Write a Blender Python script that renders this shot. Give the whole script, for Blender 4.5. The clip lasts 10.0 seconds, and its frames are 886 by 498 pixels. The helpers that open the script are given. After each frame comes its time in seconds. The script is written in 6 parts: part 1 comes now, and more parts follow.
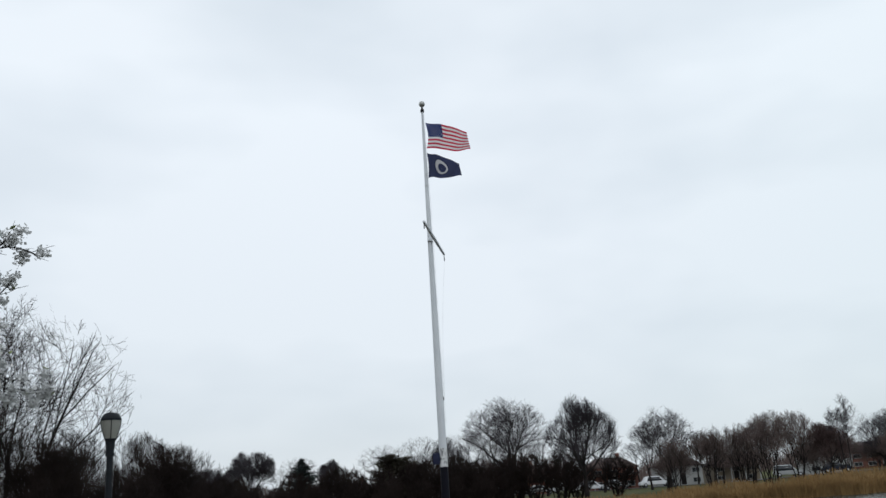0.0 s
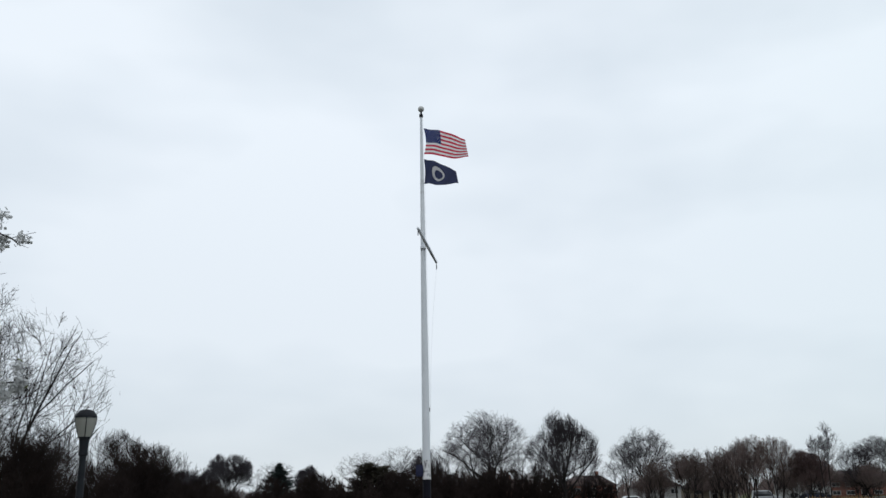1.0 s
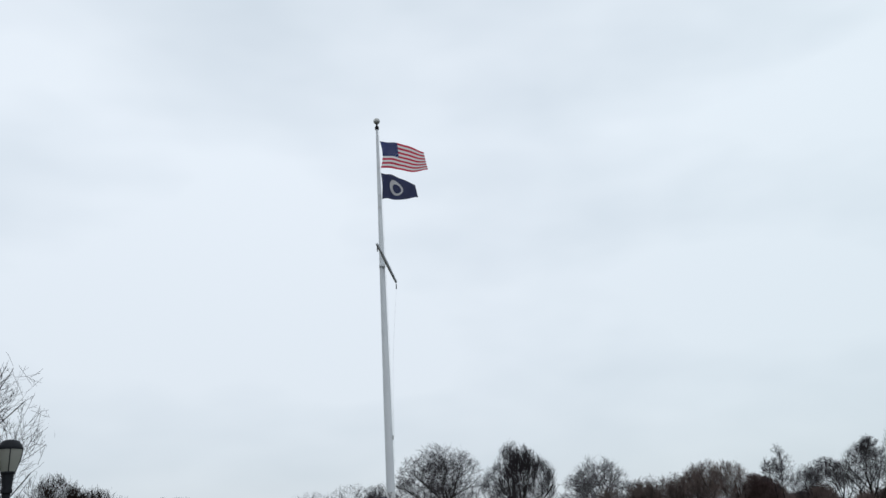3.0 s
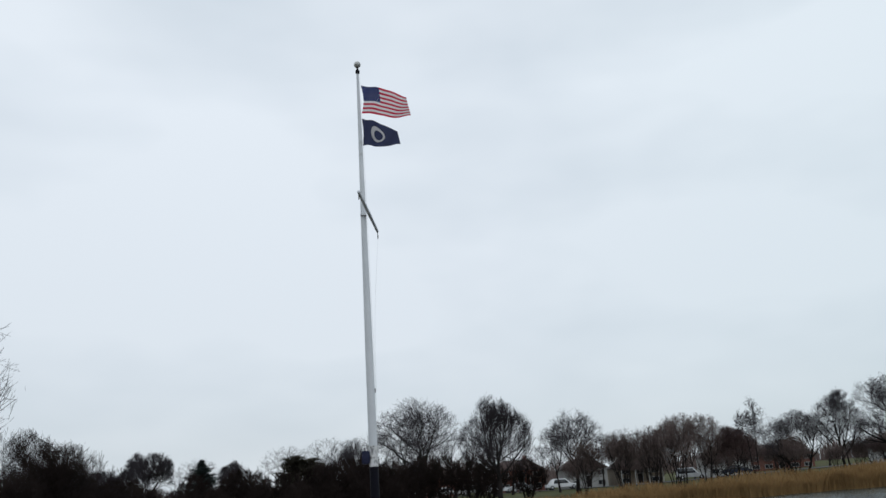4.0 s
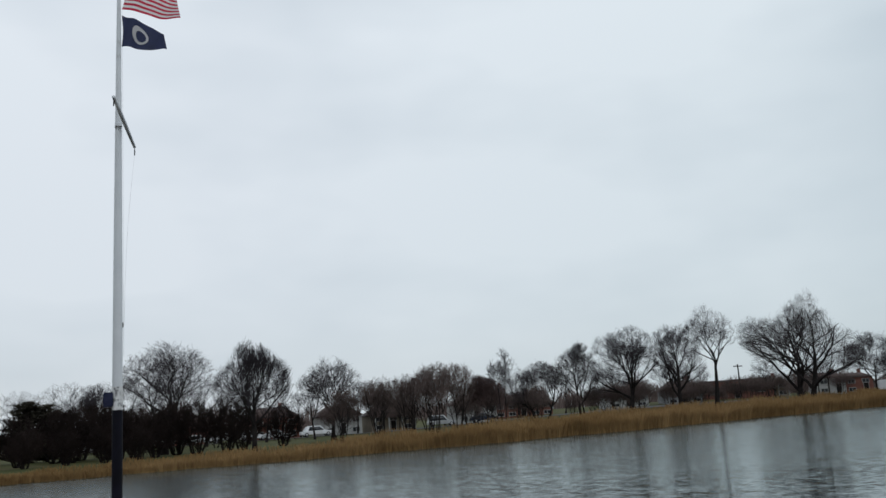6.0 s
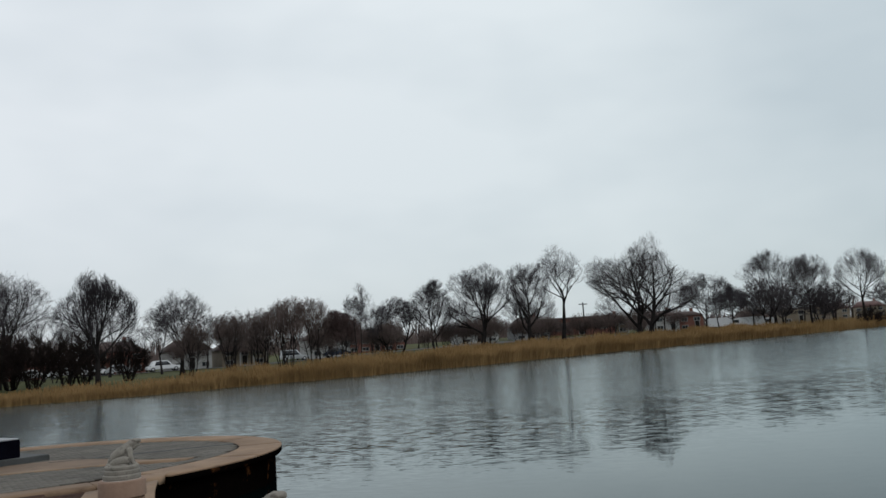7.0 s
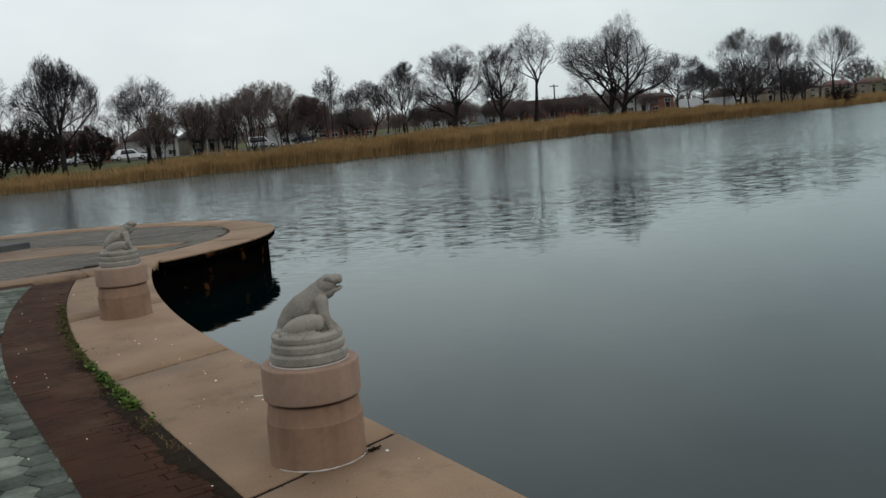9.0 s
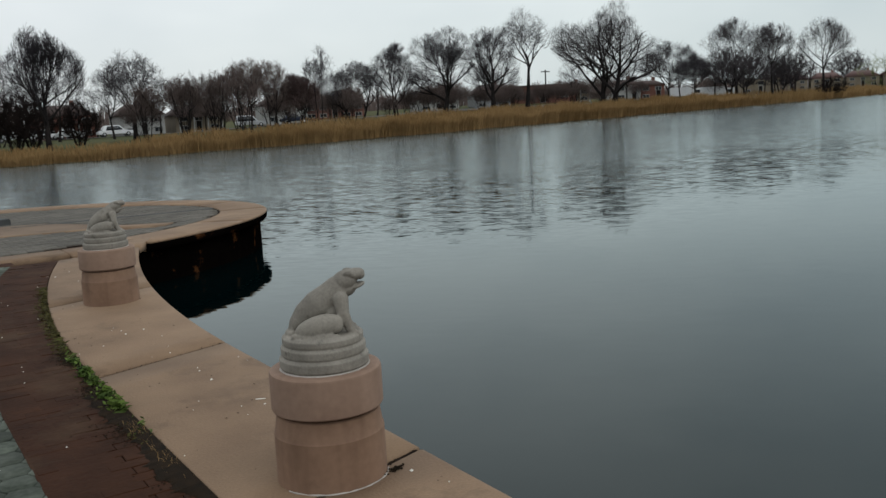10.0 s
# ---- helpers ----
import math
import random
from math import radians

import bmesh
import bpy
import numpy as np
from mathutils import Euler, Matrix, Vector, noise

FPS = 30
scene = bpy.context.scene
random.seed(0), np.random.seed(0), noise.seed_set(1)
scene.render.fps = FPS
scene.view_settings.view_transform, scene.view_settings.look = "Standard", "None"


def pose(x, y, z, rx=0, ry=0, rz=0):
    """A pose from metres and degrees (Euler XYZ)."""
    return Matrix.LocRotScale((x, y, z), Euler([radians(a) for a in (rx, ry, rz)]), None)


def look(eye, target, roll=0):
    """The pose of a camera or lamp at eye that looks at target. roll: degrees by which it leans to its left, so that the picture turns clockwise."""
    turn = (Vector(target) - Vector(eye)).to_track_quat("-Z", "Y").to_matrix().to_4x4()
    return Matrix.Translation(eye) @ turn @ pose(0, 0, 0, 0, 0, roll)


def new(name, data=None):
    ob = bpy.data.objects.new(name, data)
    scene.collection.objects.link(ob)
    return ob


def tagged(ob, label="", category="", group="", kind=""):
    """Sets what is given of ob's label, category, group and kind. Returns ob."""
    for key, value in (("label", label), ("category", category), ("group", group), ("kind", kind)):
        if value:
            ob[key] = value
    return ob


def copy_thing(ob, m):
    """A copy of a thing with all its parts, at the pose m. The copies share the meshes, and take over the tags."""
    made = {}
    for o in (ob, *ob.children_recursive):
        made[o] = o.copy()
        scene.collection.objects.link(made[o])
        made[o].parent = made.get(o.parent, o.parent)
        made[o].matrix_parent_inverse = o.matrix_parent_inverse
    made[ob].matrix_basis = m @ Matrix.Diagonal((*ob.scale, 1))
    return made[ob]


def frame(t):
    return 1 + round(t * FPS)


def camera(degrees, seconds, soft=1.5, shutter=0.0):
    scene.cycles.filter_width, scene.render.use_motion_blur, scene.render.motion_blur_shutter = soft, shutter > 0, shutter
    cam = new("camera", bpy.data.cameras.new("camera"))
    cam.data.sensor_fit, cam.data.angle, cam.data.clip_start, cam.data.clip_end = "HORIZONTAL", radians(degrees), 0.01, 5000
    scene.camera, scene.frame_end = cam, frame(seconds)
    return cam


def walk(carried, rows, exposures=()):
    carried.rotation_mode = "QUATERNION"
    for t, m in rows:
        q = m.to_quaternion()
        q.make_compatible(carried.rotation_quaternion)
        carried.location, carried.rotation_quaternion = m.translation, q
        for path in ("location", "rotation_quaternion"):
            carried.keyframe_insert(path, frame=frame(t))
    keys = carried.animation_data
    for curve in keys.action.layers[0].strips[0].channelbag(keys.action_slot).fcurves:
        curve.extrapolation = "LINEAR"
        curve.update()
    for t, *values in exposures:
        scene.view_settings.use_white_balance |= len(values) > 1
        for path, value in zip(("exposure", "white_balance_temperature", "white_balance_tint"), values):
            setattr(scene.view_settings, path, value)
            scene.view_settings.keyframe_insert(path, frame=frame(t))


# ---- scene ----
def cam_pose(x, y, z, yaw, pitch, roll):
    """A camera pose from the eye, the heading (left of north), the tilt and the lean, in degrees."""
    a, p = radians(yaw), radians(pitch)
    ahead = Vector((-math.sin(a) * math.cos(p), math.cos(a) * math.cos(p), math.sin(p)))
    eye = Vector((x, y, z))
    return look(eye, eye + ahead * 10, roll)


cam = camera(53.28, 10.0, soft=1.5)
walk(cam, [
    (0, cam_pose(0.129, 0.067, 1.780, -0.52, 15.22, -3.72)),
    (0.3, cam_pose(0.070, 0.110, 1.830, 1.35, 18.05, -3.20)),
    (0.5, cam_pose(0.010, 0.158, 1.850, 1.67, 17.82, -3.02)),
    (1, cam_pose(-0.001, 0.500, 1.850, -1.34, 15.84, -1.25)),
    (1.5, cam_pose(-0.063, 0.890, 1.775, -4.62, 16.54, -1.71)),
    (2, cam_pose(-0.111, 1.070, 1.720, -4.06, 17.22, -2.20)),
    (2.5, cam_pose(-0.250, 1.487, 1.790, -5.31, 18.26, -3.95)),
    (2.7, cam_pose(-0.317, 1.640, 1.779, -5.46, 18.25, -3.71)),
    (3.8, cam_pose(-0.492, 2.430, 1.810, -4.22, 15.70, -2.87)),
    (4, cam_pose(-0.540, 2.570, 1.820, -6.68, 14.99, -3.74)),
    (4.5, cam_pose(-0.480, 2.896, 1.800, -14.59, 13.12, -3.90)),
    (5, cam_pose(-0.510, 3.190, 1.800, -17.57, 12.92, -2.83)),
    (5.2, cam_pose(-0.511, 3.420, 1.790, -19.03, 12.42, -2.97)),
    (6.3, cam_pose(-0.421, 4.450, 1.770, -23.82, 9.76, -3.20)),
    (6.5, cam_pose(-0.375, 4.700, 1.770, -26.32, 8.86, -2.24)),
    (7, cam_pose(-0.551, 4.860, 1.735, -31.18, 6.07, -3.60)),
    (7.5, cam_pose(-0.640, 4.990, 1.708, -30.01, 2.28, -2.82)),
    (8, cam_pose(-0.560, 5.370, 1.650, -27.14, -3.03, -2.85)),
    (8.5, cam_pose(-0.535, 5.785, 1.614, -28.84, -7.35, -3.42)),
    (9, cam_pose(-0.550, 6.010, 1.614, -32.36, -7.90, -4.38)),
    (9.5, cam_pose(-0.488, 6.210, 1.615, -31.74, -8.34, -4.41)),
    (10, cam_pose(-0.430, 6.620, 1.586, -33.21, -9.00, -3.06)),
], exposures=[(0, -0.16, 6200, 6), (2.5, -0.2, 6120, 6), (4.5, -0.3, 6150, 6), (6.5, -0.34, 6250, 6), (8, -0.13, 6480, 5), (10, -0.14, 6500, 5)])

# ---- sky and light: a bright overcast day ----
world = bpy.data.worlds.new("overcast_sky")
scene.world = world
world.use_nodes = True
wn, wl = world.node_tree.nodes, world.node_tree.links
wn.clear()
w_out = wn.new("ShaderNodeOutputWorld")
w_bg = wn.new("ShaderNodeBackground")
w_sky = wn.new("ShaderNodeTexSky")
w_sky.sky_type = "NISHITA"
w_sky.sun_disc = False
w_sky.sun_elevation, w_sky.sun_rotation = radians(50), radians(200)
w_dim = wn.new("ShaderNodeMix")
w_dim.data_type, w_dim.blend_type = "RGBA", "MULTIPLY"
w_dim.inputs["Factor"].default_value = 1.0
w_dim.inputs["B"].default_value = (0.08, 0.08, 0.08, 1)
w_tc = wn.new("ShaderNodeTexCoord")
w_map = wn.new("ShaderNodeMapping")
w_map.inputs["Scale"].default_value = (1.0, 1.0, 2.4)
w_noise = wn.new("ShaderNodeTexNoise")
w_noise.inputs["Scale"].default_value = 1.7
w_noise.inputs["Detail"].default_value = 4
w_noise.inputs["Roughness"].default_value = 0.5
w_ramp = wn.new("ShaderNodeValToRGB")
w_ramp.color_ramp.elements[0].position, w_ramp.color_ramp.elements[0].color = 0.34, (0.79, 0.835, 0.895, 1)
w_ramp.color_ramp.elements[1].position, w_ramp.color_ramp.elements[1].color = 0.62, (1.06, 1.075, 1.115, 1)
w_mix = wn.new("ShaderNodeMix")
w_mix.data_type = "RGBA"
w_mix.inputs["Factor"].default_value = 0.86
wl.new(w_sky.outputs[0], w_dim.inputs["A"])
wl.new(w_tc.outputs["Generated"], w_map.inputs[0])
wl.new(w_map.outputs[0], w_noise.inputs["Vector"])
wl.new(w_noise.outputs["Fac"], w_ramp.inputs[0])
wl.new(w_dim.outputs["Result"], w_mix.inputs["A"])
wl.new(w_ramp.outputs[0], w_mix.inputs["B"])
w_dot = wn.new("ShaderNodeVectorMath")
w_dot.operation = "DOT_PRODUCT"
w_dot.inputs[1].default_value = (0.94, 0.34, 0.0)
w_fall = wn.new("ShaderNodeMapRange")
w_fall.inputs["From Min"].default_value, w_fall.inputs["From Max"].default_value = 0.45, 0.95
w_fall.inputs["To Min"].default_value, w_fall.inputs["To Max"].default_value = 0.0, 1.0
wl.new(w_tc.outputs["Generated"], w_dot.inputs[0])
wl.new(w_dot.outputs["Value"], w_fall.inputs["Value"])
w_east = wn.new("ShaderNodeMix")
w_east.data_type, w_east.blend_type = "RGBA", "MULTIPLY"
w_east.inputs["B"].default_value = (0.945, 0.975, 0.965, 1)
wl.new(w_fall.outputs[0], w_east.inputs["Factor"])
wl.new(w_mix.outputs["Result"], w_east.inputs["A"])
wl.new(w_east.outputs["Result"], w_bg.inputs[0])
w_axes = wn.new("ShaderNodeSeparateXYZ")
w_high = wn.new("ShaderNodeMapRange")
w_high.inputs["From Min"].default_value, w_high.inputs["From Max"].default_value = 0.05, 0.42
w_high.inputs["To Min"].default_value, w_high.inputs["To Max"].default_value = 0.93, 1.07
wl.new(w_tc.outputs["Generated"], w_axes.inputs[0])
wl.new(w_axes.outputs["Z"], w_high.inputs["Value"])
wl.new(w_high.outputs[0], w_bg.inputs[1])
wl.new(w_bg.outputs[0], w_out.inputs[0])

sun = new("sun", bpy.data.lights.new("sun", "SUN"))
sun.data.energy, sun.data.angle, sun.data.color = 0.5, radians(25), (1.0, 0.97, 0.92)
sun.matrix_world = look((8, -14, 22), (0, 0, 0))


# ---- materials ----
def material(name, dark, light, rough=0.8, coarse=1.5, fine=40.0, bump=0.3, relief=0.01, metal=0.0, vary=0.0, stain=None, stain_at=0.6, stain_scale=0.7):
    """A surface whose colour drifts between two tones at two scales, with fine relief; vary: by how much repeats differ; stain: a third tone in blots."""
    m = bpy.data.materials.new(name)
    m.use_nodes = True
    n, l = m.node_tree.nodes, m.node_tree.links
    b = n["Principled BSDF"]
    b.inputs["Roughness"].default_value, b.inputs["Metallic"].default_value = rough, metal
    geo = n.new("ShaderNodeNewGeometry")
    a, c = n.new("ShaderNodeTexNoise"), n.new("ShaderNodeTexNoise")
    a.inputs["Scale"].default_value, a.inputs["Detail"].default_value = coarse, 5
    c.inputs["Scale"].default_value, c.inputs["Detail"].default_value = fine, 3
    for t in (a, c):
        l.new(geo.outputs["Position"], t.inputs["Vector"])
    mid = n.new("ShaderNodeMath")
    mid.operation = "MULTIPLY_ADD"
    mid.inputs[1].default_value = 0.35
    l.new(c.outputs["Fac"], mid.inputs[0])
    l.new(a.outputs["Fac"], mid.inputs[2])
    rng_node = n.new("ShaderNodeMapRange")
    rng_node.inputs["From Min"].default_value, rng_node.inputs["From Max"].default_value = 0.48, 0.87
    l.new(mid.outputs[0], rng_node.inputs["Value"])
    mix = n.new("ShaderNodeMix")
    mix.data_type = "RGBA"
    mix.inputs["A"].default_value, mix.inputs["B"].default_value = (*dark, 1), (*light, 1)
    l.new(rng_node.outputs[0], mix.inputs["Factor"])
    tone = mix.outputs["Result"]
    if stain:
        s = n.new("ShaderNodeTexNoise")
        s.inputs["Scale"].default_value, s.inputs["Detail"].default_value, s.inputs["Roughness"].default_value = stain_scale, 7, 0.65
        l.new(geo.outputs["Position"], s.inputs["Vector"])
        k = n.new("ShaderNodeMapRange")
        k.inputs["From Min"].default_value, k.inputs["From Max"].default_value = stain_at, stain_at + 0.12
        k.inputs["To Max"].default_value = 0.8
        l.new(s.outputs["Fac"], k.inputs["Value"])
        blot = n.new("ShaderNodeMix")
        blot.data_type = "RGBA"
        blot.inputs["B"].default_value = (*stain, 1)
        l.new(k.outputs[0], blot.inputs["Factor"])
        l.new(tone, blot.inputs["A"])
        tone = blot.outputs["Result"]
    if vary:
        info = n.new("ShaderNodeObjectInfo")
        shift = n.new("ShaderNodeMapRange")
        shift.inputs["To Min"].default_value, shift.inputs["To Max"].default_value = 1 - vary, 1 + vary
        l.new(info.outputs["Random"], shift.inputs["Value"])
        hsv = n.new("ShaderNodeHueSaturation")
        l.new(shift.outputs[0], hsv.inputs["Value"])
        l.new(tone, hsv.inputs["Color"])
        tone = hsv.outputs[0]
    l.new(tone, b.inputs["Base Color"])
    if bump:
        bp = n.new("ShaderNodeBump")
        bp.inputs["Strength"].default_value, bp.inputs["Distance"].default_value = bump, relief
        l.new(c.outputs["Fac"], bp.inputs["Height"])
        l.new(bp.outputs[0], b.inputs["Normal"])
    return m


def dull(m, level):
    """Weakens the sheen of a surface."""
    m.node_tree.nodes["Principled BSDF"].inputs["Specular IOR Level"].default_value = level
    return m


def streaks(m, tone, share):
    """Upright weather streaks of another tone, as rain leaves them on a wall."""
    n, l = m.node_tree.nodes, m.node_tree.links
    b = n["Principled BSDF"]
    geo, mp, tx = n.new("ShaderNodeNewGeometry"), n.new("ShaderNodeMapping"), n.new("ShaderNodeTexNoise")
    mp.inputs["Scale"].default_value = (13.0, 13.0, 1.1)
    tx.inputs["Scale"].default_value, tx.inputs["Detail"].default_value = 1.0, 4
    k, mix = n.new("ShaderNodeMapRange"), n.new("ShaderNodeMix")
    k.inputs["From Min"].default_value, k.inputs["From Max"].default_value = 0.5, 0.72
    k.inputs["To Max"].default_value = share
    mix.data_type = "RGBA"
    mix.inputs["B"].default_value = (*tone, 1)
    l.new(geo.outputs["Position"], mp.inputs["Vector"])
    l.new(mp.outputs[0], tx.inputs["Vector"])
    l.new(tx.outputs["Fac"], k.inputs["Value"])
    l.new(k.outputs[0], mix.inputs["Factor"])
    l.new(b.inputs["Base Color"].links[0].from_socket, mix.inputs["A"])
    l.new(mix.outputs["Result"], b.inputs["Base Color"])


def island_tint(m, amount):
    """Lets the pieces of a joined mesh differ in brightness."""
    n, l = m.node_tree.nodes, m.node_tree.links
    b = n["Principled BSDF"]
    source = b.inputs["Base Color"].links[0].from_socket
    geo = n.new("ShaderNodeNewGeometry")
    k = n.new("ShaderNodeMapRange")
    k.inputs["To Min"].default_value, k.inputs["To Max"].default_value = 1 - amount, 1 + amount
    hsv = n.new("ShaderNodeHueSaturation")
    l.new(geo.outputs["Random Per Island"], k.inputs["Value"])
    l.new(k.outputs[0], hsv.inputs["Value"])
    l.new(source, hsv.inputs["Color"])
    l.new(hsv.outputs[0], b.inputs["Base Color"])
    return m


CONCRETE = material("tan_concrete", (0.168, 0.104, 0.062), (0.262, 0.171, 0.104), 0.85, 1.3, 70, 0.8, 0.005, vary=0.08, stain=(0.12, 0.074, 0.044), stain_at=0.55, stain_scale=1.7)
PINK_CAST = material("pinkish_cast_stone", (0.2, 0.124, 0.086), (0.28, 0.183, 0.132), 0.8, 3.5, 30, 0.18, 0.003, stain=(0.165, 0.1, 0.068), stain_at=0.58, stain_scale=3.5)
CAST_TAN = material("tan_cast_stone", (0.17, 0.097, 0.06), (0.246, 0.147, 0.095), 0.8, 3.5, 30, 0.25, 0.003, stain=(0.11, 0.064, 0.039), stain_at=0.6, stain_scale=3)
FROG_STONE = material("weathered_grey_stone", (0.14, 0.125, 0.105), (0.27, 0.246, 0.21), 0.85, 6, 90, 0.4, 0.004, stain=(0.075, 0.068, 0.055), stain_at=0.57, stain_scale=13)
BRICK = material("dark_red_paving_brick", (0.023, 0.0082, 0.0035), (0.046, 0.0175, 0.0078), 0.85, 2.6, 32, 0.6, 0.005, vary=0.16, stain=(0.06, 0.033, 0.0185), stain_at=0.52, stain_scale=1.1)
BRICK_FAR = island_tint(material("dark_red_paving_brick_joined", (0.023, 0.0082, 0.0035), (0.046, 0.0175, 0.0078), 0.85, 2.6, 32, 0.6, 0.005, stain=(0.06, 0.033, 0.0185), stain_at=0.52, stain_scale=1.1), 0.16)
HEX = material("grey_green_hexagon_paver", (0.036, 0.044, 0.034), (0.15, 0.165, 0.138), 0.8, 2.8, 26, 0.6, 0.006, vary=0.5, stain=(0.05, 0.06, 0.044), stain_at=0.54, stain_scale=1.2)
HEX_FAR = island_tint(material("grey_green_hexagon_paver_joined", (0.036, 0.044, 0.034), (0.15, 0.165, 0.138), 0.8, 1.3, 60, 0.45, 0.004, stain=(0.05, 0.062, 0.044), stain_at=0.56, stain_scale=1.2), 0.4)
PAVER = island_tint(material("grey_platform_paver", (0.08, 0.071, 0.058), (0.126, 0.112, 0.094), 0.85, 0.8, 60, 0.4, 0.004), 0.22)
JOINT = material("sandy_joint_soil", (0.013, 0.0075, 0.005), (0.026, 0.0155, 0.011), 0.95, 3, 120, 0.6, 0.006)
SOIL = material("dark_damp_soil", (0.007, 0.0045, 0.0022), (0.02, 0.0115, 0.0055), 0.95, 14, 150, 0.5, 0.004)
WALL_DARK = material("near_black_pond_wall", (0.0012, 0.001, 0.001), (0.003, 0.0022, 0.0018), 0.95, 1.2, 30, 0.5, 0.01, stain=(0.1, 0.04, 0.015), stain_at=0.6, stain_scale=2.3)
POLE_WHITE = material("white_painted_metal", (0.55, 0.57, 0.6), (0.66, 0.68, 0.7), 0.4, 1.2, 30, 0.08, 0.002, stain=(0.42, 0.42, 0.42), stain_at=0.6, stain_scale=2.5)
POLE_BLACK = material("black_painted_metal", (0.0015, 0.0015, 0.004), (0.004, 0.004, 0.011), 0.5, 3, 60, 0.15, 0.002)
PLINTH = material("black_granite_block", (0.002, 0.002, 0.004), (0.005, 0.005, 0.009), 0.5, 4, 120, 0.15, 0.002)
SLAB = material("pale_weathered_slab", (0.25, 0.255, 0.27), (0.38, 0.385, 0.4), 0.75, 2, 60, 0.25, 0.003, stain=(0.25, 0.25, 0.24), stain_at=0.6)
STEP_STONE = material("grey_step_stone", (0.04, 0.043, 0.043), (0.075, 0.076, 0.075), 0.8, 2, 60, 0.3, 0.004)
BALL = material("weathered_silver_ball", (0.3, 0.3, 0.29), (0.5, 0.5, 0.48), 0.45, 4, 30, 0.1, 0.002, metal=0.4)
ROPE = material("pale_rope", (0.6, 0.6, 0.6), (0.75, 0.75, 0.75), 0.9, 5, 200, 0.2, 0.001)
BOX_NAVY = material("navy_metal_box", (0.012, 0.014, 0.035), (0.025, 0.028, 0.06), 0.45, 4, 60, 0.1, 0.002)
STICKER = material("torn_white_stickers", (0.5, 0.5, 0.5), (0.7, 0.7, 0.7), 0.6, 8, 60, 0.1, 0.001, stain=(0.03, 0.03, 0.04), stain_at=0.5, stain_scale=9)
FLAG_RED = material("red_nylon", (0.42, 0.015, 0.06), (0.54, 0.03, 0.085), 0.7, 3, 300, 0.1, 0.001)
FLAG_WHITE = material("white_nylon", (0.84, 0.82, 0.82), (0.9, 0.88, 0.88), 0.7, 3, 300, 0.1, 0.001)
FLAG_BLUE = material("navy_nylon", (0.012, 0.02, 0.09), (0.02, 0.03, 0.13), 0.7, 3, 300, 0.1, 0.001)
FLAG_BLACK = material("black_nylon", (0.01, 0.015, 0.055), (0.016, 0.024, 0.085), 0.7, 3, 300, 0.1, 0.001)
BARK = material("dark_grey_bark", (0.01, 0.0085, 0.0085), (0.024, 0.02, 0.019), 0.95, 2, 25, 0.6, 0.02)
TWIG = material("grey_brown_twigs", (0.033, 0.029, 0.033), (0.06, 0.054, 0.061), 0.95, 0.5, 20, 0, vary=0.15)
TWIG_WARM = material("warm_brown_twigs", (0.092, 0.069, 0.063), (0.15, 0.115, 0.106), 0.95, 0.5, 20, 0, vary=0.15)
TWIG_RED = material("reddish_dark_twigs", (0.012, 0.0085, 0.0075), (0.026, 0.018, 0.016), 0.95, 0.5, 20, 0, vary=0.15)
TWIG_RUST = material("rusty_brown_twigs", (0.078, 0.053, 0.05), (0.13, 0.09, 0.086), 0.95, 0.5, 20, 0, vary=0.15)
# TWIG lightened for the farther trees: their hazy brightness is put into the colour
TWIG_HAZE = material("lightened_grey_brown_twigs", (0.047, 0.041, 0.044), (0.082, 0.072, 0.077), 0.95, 0.5, 20, 0, vary=0.15)
NEEDLE = material("dark_conifer_needles", (0.012, 0.018, 0.018), (0.03, 0.042, 0.038), 0.9, 1, 20, 0)
CEDAR = material("brownish_cedar_needles", (0.028, 0.024, 0.018), (0.055, 0.05, 0.036), 0.9, 1, 20, 0)
BLOSSOM = island_tint(material("white_pear_blossom", (0.5, 0.5, 0.5), (0.7, 0.7, 0.7), 0.9, 3, 60, 0), 0.12)


def sheer(m, tint, share):
    """Lets some light through thin cloth or petals."""
    n_, l_ = m.node_tree.nodes, m.node_tree.links
    thin = n_.new("ShaderNodeBsdfTranslucent")
    thin.inputs[0].default_value = (*tint, 1)
    blend = n_.new("ShaderNodeMixShader")
    blend.inputs[0].default_value = share
    l_.new(n_["Principled BSDF"].outputs[0], blend.inputs[1])
    l_.new(thin.outputs[0], blend.inputs[2])
    l_.new(blend.outputs[0], n_["Material Output"].inputs[0])


sheer(BLOSSOM, (0.55, 0.56, 0.52), 0.12)
sheer(FLAG_RED, (0.75, 0.04, 0.07), 0.45)
sheer(FLAG_WHITE, (0.85, 0.83, 0.82), 0.45)
sheer(FLAG_BLUE, (0.02, 0.04, 0.2), 0.35)
LEAFBUD = island_tint(material("young_green_leaves", (0.12, 0.15, 0.04), (0.2, 0.24, 0.08), 0.8, 3, 60, 0), 0.2)
WEED = island_tint(material("green_weeds", (0.03, 0.056, 0.011), (0.095, 0.135, 0.028), 0.8, 6, 60, 0), 0.35)
MOSS = island_tint(material("olive_moss", (0.036, 0.032, 0.01), (0.07, 0.062, 0.019), 0.95, 6, 60, 0), 0.3)
REED = island_tint(material("dry_tan_reeds", (0.212, 0.13, 0.053), (0.305, 0.195, 0.088), 0.9, 0.12, 2, 0), 0.08)
GRASS = material("spring_lawn", (0.04, 0.046, 0.014), (0.075, 0.075, 0.028), 0.95, 0.15, 2.5, 0.4, 0.05, stain=(0.14, 0.11, 0.06), stain_at=0.58, stain_scale=0.08)
ASPHALT = material("asphalt", (0.04, 0.04, 0.042), (0.065, 0.064, 0.063), 0.9, 0.4, 30, 0.3, 0.01)
